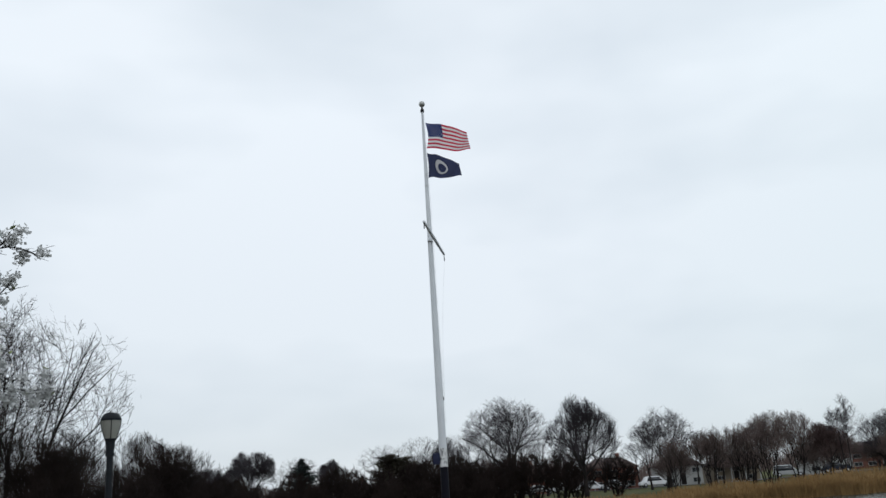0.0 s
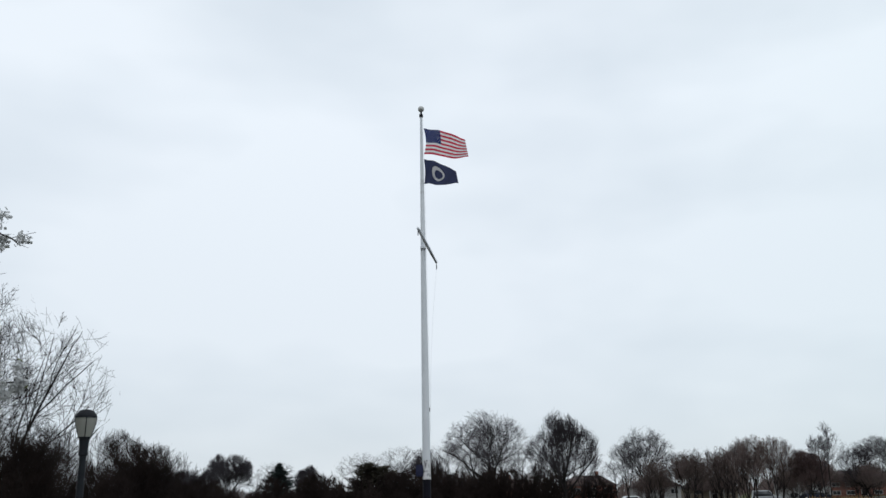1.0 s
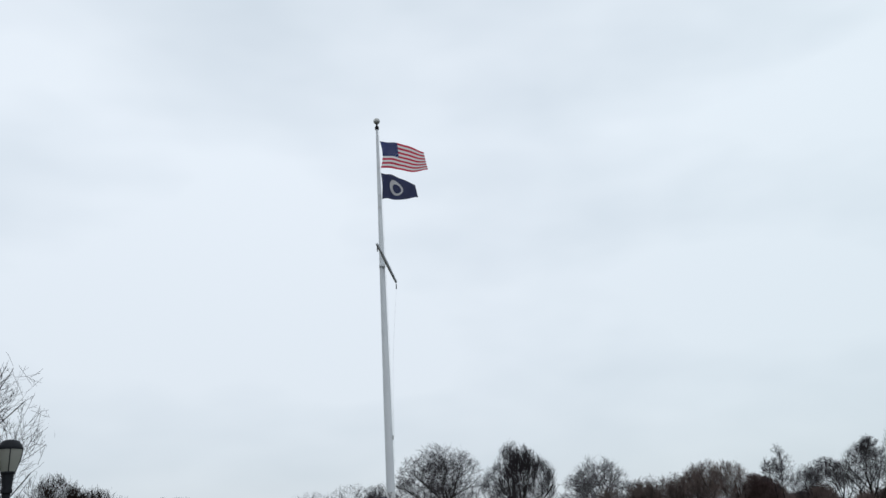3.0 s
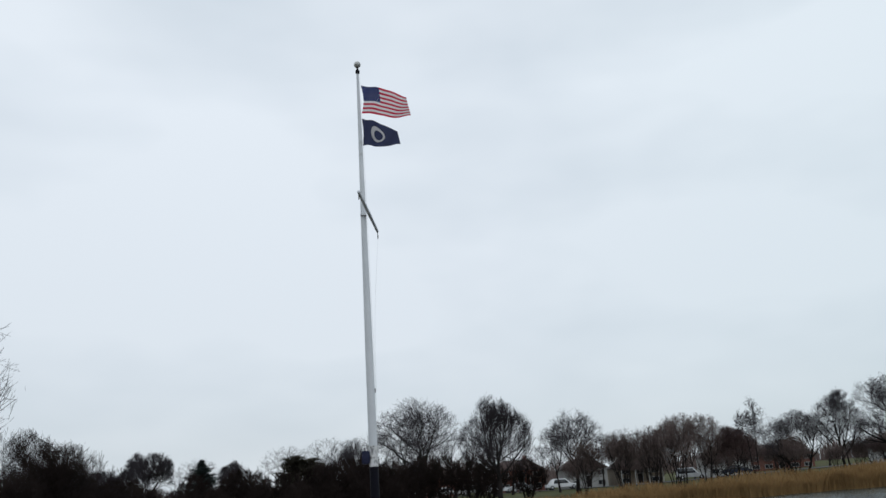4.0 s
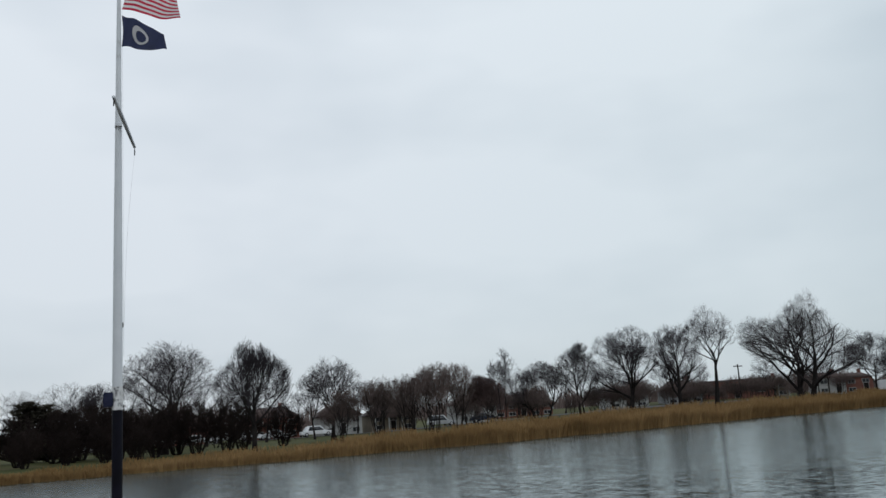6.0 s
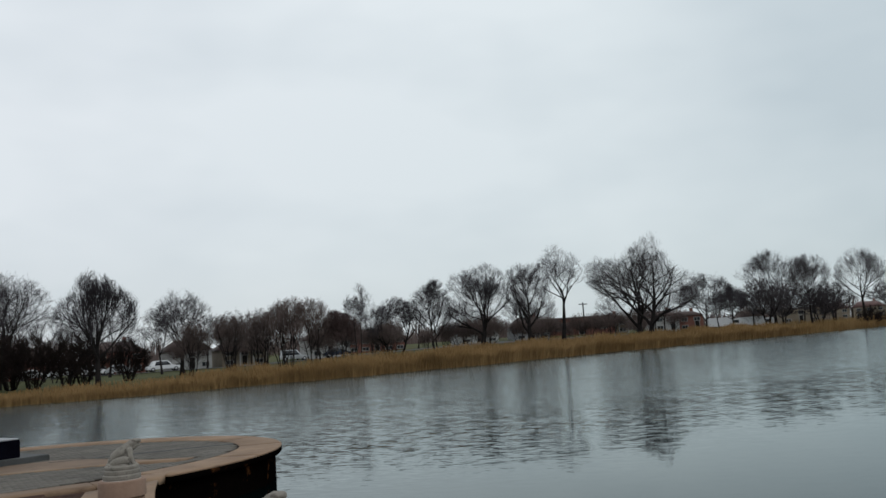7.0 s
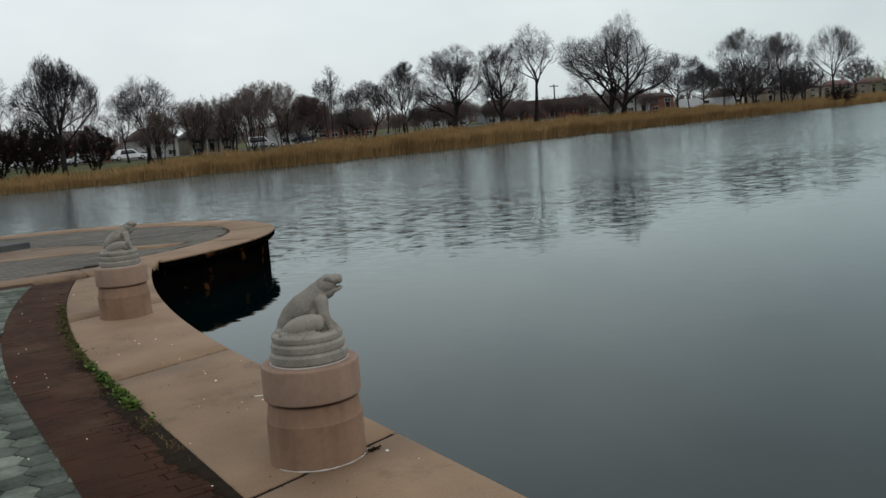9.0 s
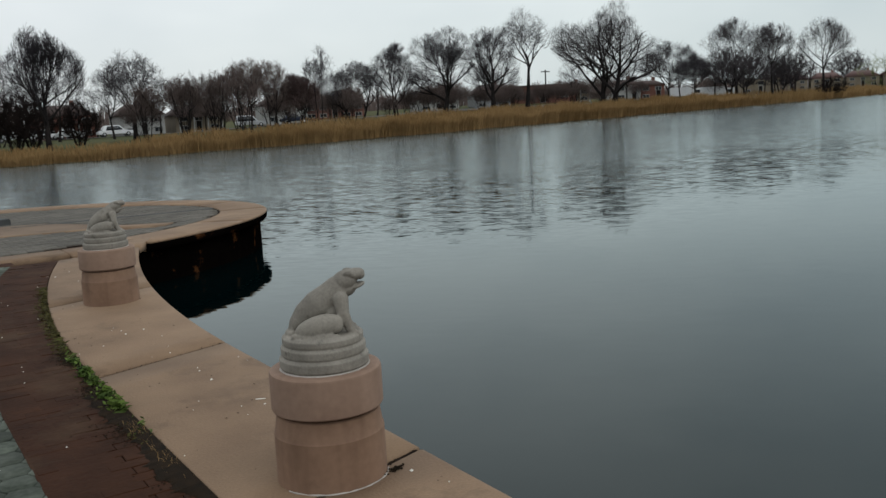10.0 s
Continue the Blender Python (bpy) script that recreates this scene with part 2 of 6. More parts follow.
RED_WALL = material("red_house_brick", (0.12, 0.05, 0.037), (0.17, 0.074, 0.055), 0.9, 0.6, 9, 0.3, 0.02, vary=0.12)
WHITE_WALL = material("pale_siding", (0.26, 0.26, 0.25), (0.36, 0.36, 0.35), 0.7, 0.5, 6, 0.15, 0.02, vary=0.08)
BEIGE_WALL = material("beige_stucco", (0.16, 0.13, 0.095), (0.23, 0.19, 0.14), 0.85, 0.5, 12, 0.2, 0.02, vary=0.1)
GREY_WALL = material("grey_siding", (0.19, 0.195, 0.2), (0.26, 0.27, 0.275), 0.8, 0.5, 8, 0.15, 0.02)
ROOF = material("brown_shingle_roof", (0.045, 0.03, 0.027), (0.08, 0.053, 0.047), 0.9, 0.6, 10, 0.4, 0.03, vary=0.15)
ROOF_RED = material("dull_red_roof", (0.085, 0.05, 0.045), (0.13, 0.075, 0.068), 0.9, 0.6, 10, 0.3, 0.03)
TRIM = material("white_trim", (0.26, 0.26, 0.25), (0.34, 0.34, 0.33), 0.6, 2, 20, 0.05, 0.005)
GLASS_DARK = material("dark_window_glass", (0.012, 0.014, 0.017), (0.025, 0.028, 0.032), 0.08, 2, 10, 0)
TYRE = material("black_rubber", (0.012, 0.012, 0.012), (0.022, 0.022, 0.022), 0.85, 6, 60, 0.2, 0.004)
CHROME = material("dull_alloy", (0.4, 0.4, 0.41), (0.55, 0.55, 0.56), 0.35, 6, 60, 0, metal=0.9)
CAR_WHITE = material("white_car_paint", (0.66, 0.67, 0.68), (0.74, 0.75, 0.76), 0.25, 1, 8, 0)
CAR_DARK = material("dark_blue_car_paint", (0.015, 0.02, 0.035), (0.025, 0.03, 0.05), 0.25, 1, 8, 0)
CAR_SILVER = material("silver_car_paint", (0.38, 0.39, 0.4), (0.48, 0.49, 0.5), 0.3, 1, 8, 0, metal=0.4)
LAMP_IRON = material("black_cast_iron", (0.008, 0.009, 0.012), (0.018, 0.02, 0.024), 0.55, 6, 60, 0.2, 0.003)
CRUMB = material("bread_crumbs", (0.6, 0.57, 0.5), (0.8, 0.77, 0.7), 0.9, 9, 80, 0)
MORTAR = material("pale_mortar", (0.3, 0.27, 0.24), (0.5, 0.46, 0.42), 0.9, 9, 80, 0.3, 0.002)

for m in (SOIL, WEED, MOSS, HEX, HEX_FAR, WALL_DARK, POLE_BLACK, PLINTH, LAMP_IRON, BOX_NAVY, BARK, TWIG, TWIG_RED, TWIG_HAZE, TWIG_RUST, TWIG_WARM, NEEDLE, CEDAR, BRICK, BRICK_FAR, JOINT, REED, GRASS):
    dull(m, 0.12)

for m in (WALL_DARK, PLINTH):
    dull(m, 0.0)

streaks(CAST_TAN, (0.085, 0.047, 0.027), 0.36)
streaks(PINK_CAST, (0.14, 0.082, 0.056), 0.2)

LAMP_GLASS = bpy.data.materials.new("frosted_lamp_glass")
LAMP_GLASS.use_nodes = True
lg = LAMP_GLASS.node_tree.nodes["Principled BSDF"]
lg.inputs["Base Color"].default_value = (0.34, 0.34, 0.3, 1)
lg.inputs["Roughness"].default_value, lg.inputs["Transmission Weight"].default_value = 0.6, 0.35

WATER = bpy.data.materials.new("pond_water")
WATER.use_nodes = True
n, l = WATER.node_tree.nodes, WATER.node_tree.links
n.remove(n["Principled BSDF"])
# murky teal water below a clear surface
murk = n.new("ShaderNodeBsdfDiffuse")
murk.inputs["Color"].default_value = (0.0004, 0.0032, 0.0036, 1)
sheen = n.new("ShaderNodeBsdfGlossy")
sheen.inputs["Color"].default_value = (0.93, 1.0, 1.0, 1)
skin = n.new("ShaderNodeFresnel")
skin.inputs["IOR"].default_value = 1.3
blend = n.new("ShaderNodeMixShader")
# ripples too fine to see tilt the surface, so that it never shines like a mirror at grazing sight
most = n.new("ShaderNodeMath")
most.operation = "MINIMUM"
most.inputs[1].default_value = 0.55
l.new(skin.outputs[0], most.inputs[0])
l.new(most.outputs[0], blend.inputs[0])
l.new(murk.outputs[0], blend.inputs[1])
l.new(sheen.outputs[0], blend.inputs[2])
l.new(blend.outputs[0], n["Material Output"].inputs[0])
geo = n.new("ShaderNodeNewGeometry")


def ripple(scale, along, across, wind, detail, tall):
    """The slope of one set of long-crested ripples that run before the wind (degrees east of north), as a vector in the plane."""
    mp = n.new("ShaderNodeMapping")
    mp.vector_type = "TEXTURE"
    mp.inputs["Rotation"].default_value = (0, 0, radians(-wind))
    mp.inputs["Scale"].default_value = (1 / along, 1 / across, 1.0)
    tx = n.new("ShaderNodeTexNoise")
    tx.inputs["Scale"].default_value, tx.inputs["Detail"].default_value = scale, detail
    mv = n.new("ShaderNodeMath")
    mv.operation = "SUBTRACT"
    mv.inputs[1].default_value = 0.5
    ms = n.new("ShaderNodeVectorMath")
    ms.operation = "SCALE"
    ms.inputs[0].default_value = (tall * math.sin(radians(wind)), tall * math.cos(radians(wind)), 0.0)
    l.new(geo.outputs["Position"], mp.inputs["Vector"])
    l.new(mp.outputs[0], tx.inputs["Vector"])
    l.new(tx.outputs["Fac"], mv.inputs[0])
    l.new(mv.outputs[0], ms.inputs["Scale"])
    return ms.outputs[0]


def plus(a, c, op="ADD"):
    v = n.new("ShaderNodeVectorMath")
    v.operation = op
    l.new(a, v.inputs[0])
    l.new(c, v.inputs[1])
    return v.outputs[0]


waves = plus(plus(ripple(6.0, 0.42, 1.5, 40, 1.0, 0.26), ripple(1.1, 0.4, 1.6, 30, 1, 0.06)), ripple(14.0, 0.5, 1.4, 52, 1.0, 0.15))
patch = n.new("ShaderNodeTexNoise")
patch.inputs["Scale"].default_value, patch.inputs["Detail"].default_value = 0.05, 2
l.new(geo.outputs["Position"], patch.inputs["Vector"])
calm = n.new("ShaderNodeMapRange")
calm.inputs["From Min"].default_value, calm.inputs["From Max"].default_value = 0.38, 0.62
calm.inputs["To Min"].default_value, calm.inputs["To Max"].default_value = 0.7, 1.1
l.new(patch.outputs["Fac"], calm.inputs["Value"])
# the water lies calm in the lee of the terrace
split = n.new("ShaderNodeSeparateXYZ")
l.new(geo.outputs["Position"], split.inputs[0])
lee = n.new("ShaderNodeMapRange")
lee.interpolation_type = "SMOOTHSTEP"
lee.inputs["From Min"].default_value, lee.inputs["From Max"].default_value = 15.5, 26.0
lee.inputs["To Min"].default_value, lee.inputs["To Max"].default_value = 0.04, 1.0
l.new(split.outputs["Y"], lee.inputs["Value"])
ruffle = n.new("ShaderNodeMapRange")
ruffle.interpolation_type = "SMOOTHSTEP"
ruffle.inputs["From Min"].default_value, ruffle.inputs["From Max"].default_value = 15.0, 34.0
ruffle.inputs["To Min"].default_value, ruffle.inputs["To Max"].default_value = 0.02, 0.16
l.new(split.outputs["Y"], ruffle.inputs["Value"])
l.new(ruffle.outputs[0], sheen.inputs["Roughness"])
sheltered = n.new("ShaderNodeMath")
sheltered.operation = "MULTIPLY"
l.new(calm.outputs[0], sheltered.inputs[0])
l.new(lee.outputs[0], sheltered.inputs[1])
slope = n.new("ShaderNodeVectorMath")
slope.operation = "SCALE"
l.new(waves, slope.inputs[0])
l.new(sheltered.outputs[0], slope.inputs["Scale"])
level = n.new("ShaderNodeCombineXYZ")
level.inputs[2].default_value = 1.0
facing = plus(slope.outputs[0], level.outputs[0])
unit = n.new("ShaderNodeVectorMath")
unit.operation = "NORMALIZE"
l.new(facing, unit.inputs[0])
for node in (sheen, skin):
    l.new(unit.outputs[0], node.inputs["Normal"])


# ---- building helpers ----
def mesh_of(name, verts, faces, smooth=False):
    """A mesh from an array of points and arrays of faces (each array of one corner count)."""
    me = bpy.data.meshes.new(name)
    verts = np.asarray(verts, np.float32).reshape(-1, 3)
    groups = [np.asarray(f, np.int32) for f in (faces if isinstance(faces, list) else [faces]) if len(f)]
    me.vertices.add(len(verts))
    me.vertices.foreach_set("co", verts.ravel())
    sizes = np.concatenate([np.full(len(f), f.shape[1], np.int32) for f in groups])
    loops = np.concatenate([f.ravel() for f in groups])
    me.loops.add(len(loops))
    me.loops.foreach_set("vertex_index", loops)
    me.polygons.add(len(sizes))
    me.polygons.foreach_set("loop_start", np.concatenate([[0], np.cumsum(sizes)[:-1]]).astype(np.int32))
    me.polygons.foreach_set("loop_total", sizes)
    me.update(calc_edges=True)
    me.validate()
    if smooth:
        me.polygons.foreach_set("use_smooth", np.ones(len(sizes), bool))
    return me


def part(name, shape, mat, parent=None, label="", at=None):
    """Links a bmesh or a mesh as one mesh object, under a thing or a part."""
    if isinstance(shape, bmesh.types.BMesh):
        me = bpy.data.meshes.new(name)
        shape.to_mesh(me)
        shape.free()
    else:
        me = shape
    if not me.materials:
        me.materials.append(mat)
    ob = new(name, me)
    if parent:
        ob.parent = parent
    if at is not None:
        ob.matrix_basis = at
    return tagged(ob, label=label)


def thing(name, label, category, at=None, group="", kind=""):
    """An Empty at the base of a thing, which parents its parts."""
    ob = new(name)
    if at is not None:
        ob.matrix_basis = at
    return tagged(ob, label, category, group, kind)


def box(x0, x1, y0, y1, z0, z1, bevel=0.0):
    bm = bmesh.new()
    bmesh.ops.create_cube(bm, size=1, matrix=Matrix.LocRotScale(((x0 + x1) / 2, (y0 + y1) / 2, (z0 + z1) / 2), None, (x1 - x0, y1 - y0, z1 - z0)))
    if bevel:
        bmesh.ops.bevel(bm, geom=bm.edges[:], offset=bevel, segments=2, affect="EDGES")
    return bm


def lathe(profile, steps=32, wobble=0.0, seed=0):
    """A turned form from (radius, height) pairs, closed at both ends."""
    r = np.random.default_rng(seed)
    a = np.arange(steps) * 2 * np.pi / steps
    pr = np.array(profile, float)
    ring = np.stack([np.cos(a), np.sin(a)], -1)
    v = np.concatenate([pr[:, None, :1] * ring[None] * (1 + wobble * r.normal(size=(len(pr), steps, 1))), np.repeat(pr[:, None, 1:], steps, 1)], -1).reshape(-1, 3)
    i, j = np.meshgrid(np.arange(len(pr) - 1), np.arange(steps), indexing="ij")
    k = (j + 1) % steps
    quads = np.stack([i * steps + j, i * steps + k, (i + 1) * steps + k, (i + 1) * steps + j], -1).reshape(-1, 4)
    low, top = np.arange(steps)[::-1][None], (len(pr) - 1) * steps + np.arange(steps)[None]
    return mesh_of("turned", v, [quads, low, top])


def shade_smooth(ob, angle=40):
    ob.data.polygons.foreach_set("use_smooth", np.ones(len(ob.data.polygons), bool))
    ob.data.set_sharp_from_angle(angle=radians(angle))
    return ob


def tubes(lines, radii, sides):
    """Points and faces of tapered tubes: lines (n, k, 3), radii (n, k)."""
    lines, radii = np.asarray(lines, float), np.asarray(radii, float)
    n_, k_ = radii.shape
    tan = np.gradient(lines, axis=1)
    tan /= np.linalg.norm(tan, axis=-1, keepdims=True) + 1e-9
    ref = np.where(np.abs(tan[:, :1, 2:]) > 0.9, np.array([1.0, 0, 0]), np.array([0, 0, 1.0]))
    u = np.cross(tan, ref)
    u /= np.linalg.norm(u, axis=-1, keepdims=True) + 1e-9
    w = np.cross(tan, u)
    a = np.arange(sides) * 2 * np.pi / sides
    v = lines[:, :, None] + radii[:, :, None, None] * (np.cos(a)[:, None] * u[:, :, None] + np.sin(a)[:, None] * w[:, :, None])
    b_, i, j = np.meshgrid(np.arange(n_), np.arange(k_ - 1), np.arange(sides), indexing="ij")
    base, nxt = (b_ * k_ + i) * sides, (j + 1) % sides
    q = np.stack([base + j, base + nxt, base + sides + nxt, base + sides + j], -1).reshape(-1, 4)
    return v.reshape(-1, 3), q


def joined(pieces):
    """One set of points and faces from several (same corner count)."""
    vs, fs, at = [], [], 0
    for v, f in pieces:
        vs.append(v)
        fs.append(np.asarray(f) + at)
        at += len(v)
    return np.concatenate(vs), np.concatenate(fs)


def tube_part(name, points, radius, mat, parent, sides=8, label=""):
    pts = np.array(points, float)[None]
    rad = np.broadcast_to(np.asarray(radius, float), (1, pts.shape[1]))
    v, q = tubes(pts, rad, sides)
    k_ = pts.shape[1]
    caps = np.stack([np.arange(sides)[::-1], (k_ - 1) * sides + np.arange(sides)])
    return part(name, mesh_of(name, v, [q, caps], smooth=True), mat, parent, label)


# ---- ground and pond ----
WATER_Z = -0.62


def shore_y(x):
    """The far shoreline."""
    return np.interp(x, [-60, 0, 20, 35, 48, 70, 97, 124, 155, 190, 240, 330, 600], [64, 69, 71.5, 74.5, 78.5, 86.5, 95, 103, 113, 124, 143, 180, 290])


def edge_in(y):
    return 0.67 + 0.0245 * np.maximum(0, np.asarray(y) - 12.4) ** 2


def edge_out(y):
    return 1.65 + 0.0245 * np.maximum(0, np.asarray(y) - 12.4) ** 2


def band_left(y):
    return 0.09 + 0.0262 * np.maximum(0, np.asarray(y) - 12.4) ** 2


def ground_z(x, y):
    """Height of the park ground: a basin under the pond, a low bank, and a gentle rise to the east."""
    x, y = np.asarray(x, float), np.asarray(y, float)
    xs = np.concatenate([np.linspace(-60, 350, 60), [600.0]])
    line = np.stack([xs, shore_y(xs)], -1)
    poly = np.concatenate([line, [[600, -250], [0.2, -250], [0.2, 17], [-3.5, 20], [-4.5, 24], [-9, 27], [-16, 32], [-40, 45]]])
    far = np.full(x.shape, 1e9)
    inside = np.zeros(x.shape, bool)
    for a, c in zip(poly, np.roll(poly, -1, 0)):
        d = c - a
        t = np.clip(((x - a[0]) * d[0] + (y - a[1]) * d[1]) / (d @ d), 0, 1)
        far = np.minimum(far, np.hypot(x - a[0] - t * d[0], y - a[1] - t * d[1]))
        inside ^= ((a[1] > y) != (c[1] > y)) & (x < (c[0] - a[0]) * (y - a[1]) / (c[1] - a[1] + 1e-12) + a[0])
    s = np.where(inside, -far, far)
    z = np.interp(s, [-8, -1, 0, 3, 8], [-2.2, -1.0, -0.7, -0.25, 0.0])
    rise = np.clip((x - 45) / 60, 0, 1) * np.clip((y - shore_y(x) - 4) / 40, 0, 1) * 2.0
    near = (x < 3) & (y < 28) & (x > -9)
    z = z + np.where(s > 0, rise, 0)
    return np.where(near & (s > 0), np.minimum(z, -0.12), z)


gx = np.concatenate([[-4000, -1500, -600, -250, -120], np.arange(-80, 200, 3.0), np.arange(200, 380, 8.0), [450, 700, 1500, 4000]])
gy = np.concatenate([[-4000, -1500, -600, -260, -100, -40], np.arange(-20, 60, 4.0), np.arange(60, 220, 2.0), [240, 280, 360, 500, 900, 1800, 4000]])
X, Y = np.meshgrid(gx, gy, indexing="ij")
Zg = ground_z(X, Y)
i, j = np.meshgrid(np.arange(len(gx) - 1), np.arange(len(gy) - 1), indexing="ij")
q = np.stack([i * len(gy) + j, (i + 1) * len(gy) + j, (i + 1) * len(gy) + j + 1, i * len(gy) + j + 1], -1).reshape(-1, 4)
ground = part("ground", mesh_of("ground", np.stack([X, Y, Zg], -1), q, smooth=True), GRASS)
tagged(ground, "spring park lawn with bare earth round a pond", "ground", kind="structure")

water = part("water", mesh_of("water", [[-62, -250, WATER_Z], [620, -250, WATER_Z], [620, 330, WATER_Z], [-62, 330, WATER_Z]], np.array([[0, 1, 2, 3]])), WATER)
tagged(water, "grey-green rippled pond water under an overcast sky", "water", kind="structure")

# ---- terrace: slab, coping, paving ----
terrace = part("terrace_floor", box(-30, 0.6, -30, 18.4, -0.6, -0.03), JOINT)
tagged(terrace, "park terrace bed of sandy soil under the paving", "terrace", kind="structure")


def sweep(inner, outer, profile):
    """A stone swept between two matching rows of plan points; profile: (share from inner, metres beyond outer, height)."""
    inner, outer = np.asarray(inner), np.asarray(outer)
    k_ = len(inner)
    d = outer - inner
    d /= np.linalg.norm(d, axis=1, keepdims=True)
    rows = []
    for share, more, z in profile:
        at = (inner if share == 0 else outer) + d * more
        rows.append(np.c_[at, np.full(k_, z)])
    v = np.stack(rows, 1)
    m_ = len(profile)
    i, j = np.meshgrid(np.arange(k_ - 1), np.arange(m_), indexing="ij")
    nx = (j + 1) % m_
    q = np.stack([i * m_ + j, (i + 1) * m_ + j, (i + 1) * m_ + nx, i * m_ + nx], -1).reshape(-1, 4)
    caps = np.stack([np.arange(m_), (k_ - 1) * m_ + np.arange(m_)[::-1]])
    return mesh_of("coping_stone", v.reshape(-1, 3), [q, caps])


STONE_PROFILE = [(0, 0.0, -0.15), (0, 0.0, -0.012), (0, 0.012, 0.0), (1, -0.03, 0.0), (1, -0.01, -0.008), (1, -0.004, -0.02), (1, -0.008, -0.034), (1, -0.1, -0.034), (1, -0.12, -0.15)]
# the lip below the stone edge takes the wall's near-black, not the stone's tan
LIP_PROFILE = [(1, -0.098, -0.0345), (1, -0.008, -0.0345), (1, 0.0, -0.06), (1, -0.004, -0.11), (1, -0.03, -0.145), (1, -0.11, -0.165)]

# pond wall under the coping, along the terrace and round the platform
EC, EA, EB = (0.0, 22.8), 5.85, 4.45
ang0 = -math.acos(2.66 / EA)
ys = np.concatenate([np.linspace(-30, 12, 10), np.linspace(12.4, 18.2, 10)])
path = np.stack([edge_out(ys) - 0.13, ys], -1)
an = np.linspace(ang0, math.pi - ang0, 64)
ring = np.stack([EC[0] + (EA - 0.13) * np.cos(an), EC[1] + (EB - 0.13) * np.sin(an)], -1)
path = np.concatenate([path, ring])
k_ = len(path)
wv = np.concatenate([np.c_[path, np.full(k_, -2.2)], np.c_[path, np.full(k_, -0.16)]])
wq = np.stack([np.arange(k_ - 1), np.arange(1, k_), k_ + np.arange(1, k_), k_ + np.arange(k_ - 1)], -1)
inward = path - np.array([[0.35, 0.0]])
wv2 = np.concatenate([np.c_[inward, np.full(k_, -2.2)], np.c_[inward, np.full(k_, -0.16)]])
top_q = np.stack([k_ + np.arange(k_ - 1), k_ + np.arange(1, k_), 3 * k_ + np.arange(1, k_), 3 * k_ + np.arange(k_ - 1)], -1)
back_q = wq[:, ::-1] + 2 * k_
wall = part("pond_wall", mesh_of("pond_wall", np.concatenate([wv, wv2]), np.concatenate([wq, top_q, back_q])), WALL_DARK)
tagged(wall, "near-black retaining wall with rusty patches above the water", "wall", kind="structure")

cuts = [-16.9, -14.25, -11.6, -8.95, -6.3, -3.65, -1.0, 1.8, 4.5, 7.25, 9.93, 12.6, 15.3, 18.35]
for a, c in zip(cuts, cuts[1:]):
    t = np.linspace(a + 0.02, c - 0.02, 9)
    part("coping_lip", sweep(np.stack([edge_in(t - 0.16), t - 0.16], -1), np.stack([edge_out(t + 0.14), t + 0.14], -1), LIP_PROFILE), WALL_DARK, wall, "near-black underside lip")
    part("coping_stone", sweep(np.stack([edge_in(t - 0.16), t - 0.16], -1), np.stack([edge_out(t + 0.14), t + 0.14], -1), STONE_PROFILE), CONCRETE, wall)
for y in cuts[1:-1]:
    t = np.array([y - 0.022, y + 0.022])
    part("joint_fill", sweep(np.stack([edge_in(t - 0.16), t - 0.16], -1), np.stack([edge_out(t + 0.14), t + 0.14], -1), [(0, 0.01, -0.12), (0, 0.01, -0.01), (1, -0.035, -0.01), (1, -0.035, -0.12)]), JOINT, wall, "dark soil in the coping joint")
arcs = np.linspace(ang0 + 0.03, math.pi - ang0 - 0.03, 14)
for a, c in zip(arcs, arcs[1:]):
    t = np.linspace(a + 0.0012, c - 0.0012, 10)
    part("coping_lip", sweep(np.stack([EC[0] + (EA - 0.82) * np.cos(t), EC[1] + (EB - 0.82) * np.sin(t)], -1), np.stack([EC[0] + EA * np.cos(t), EC[1] + EB * np.sin(t)], -1), LIP_PROFILE), WALL_DARK, wall, "near-black underside lip")
    part("coping_stone", sweep(np.stack([EC[0] + (EA - 0.82) * np.cos(t), EC[1] + (EB - 0.82) * np.sin(t)], -1), np.stack([EC[0] + EA * np.cos(t), EC[1] + EB * np.sin(t)], -1), STONE_PROFILE), CONCRETE, wall)

# round platform: bed, concrete bands and grey pavers
t = np.linspace(0, 2 * np.pi, 72, endpoint=False)
bed = np.stack([EC[0] + (EA - 0.3) * np.cos(t), EC[1] + (EB - 0.3) * np.sin(t)], -1)
bv = np.concatenate([np.c_[bed, np.full(72, -0.6)], np.c_[bed, np.full(72, -0.02)]])
bq = np.stack([np.arange(72), (np.arange(72) + 1) % 72, 72 + (np.arange(72) + 1) % 72, 72 + np.arange(72)], -1)
platform = part("platform_floor", mesh_of("platform_floor", bv, [bq, 72 + np.arange(72)[None]]), JOINT)
tagged(platform, "rounded pond platform of grey pavers and concrete bands", "platform", kind="structure")


def slab_mesh(outline, z0, z1):
    """A flat slab from a plan outline."""
    o = np.asarray(outline, float)
    k_ = len(o)
    v = np.concatenate([np.c_[o, np.full(k_, z0)], np.c_[o, np.full(k_, z1)]])
    s = np.stack([np.arange(k_), (np.arange(k_) + 1) % k_, k_ + (np.arange(k_) + 1) % k_, k_ + np.arange(k_)], -1)
    return mesh_of("slab", v, [s, k_ + np.arange(k_)[None], np.arange(k_)[::-1][None]])


def clip(poly, nx, ny, d):
    """The part of a convex plan outline where nx*x + ny*y <= d."""
    out = []
    for (ax, ay), (bx, by) in zip(poly, poly[1:] + poly[:1]):
        fa, fb = nx * ax + ny * ay - d, nx * bx + ny * by - d
        if fa <= 0:
            out.append((ax, ay))
        if fa * fb < 0:
            s = fa / (fa - fb)
            out.append((ax + s * (bx - ax), ay + s * (by - ay)))
    return out


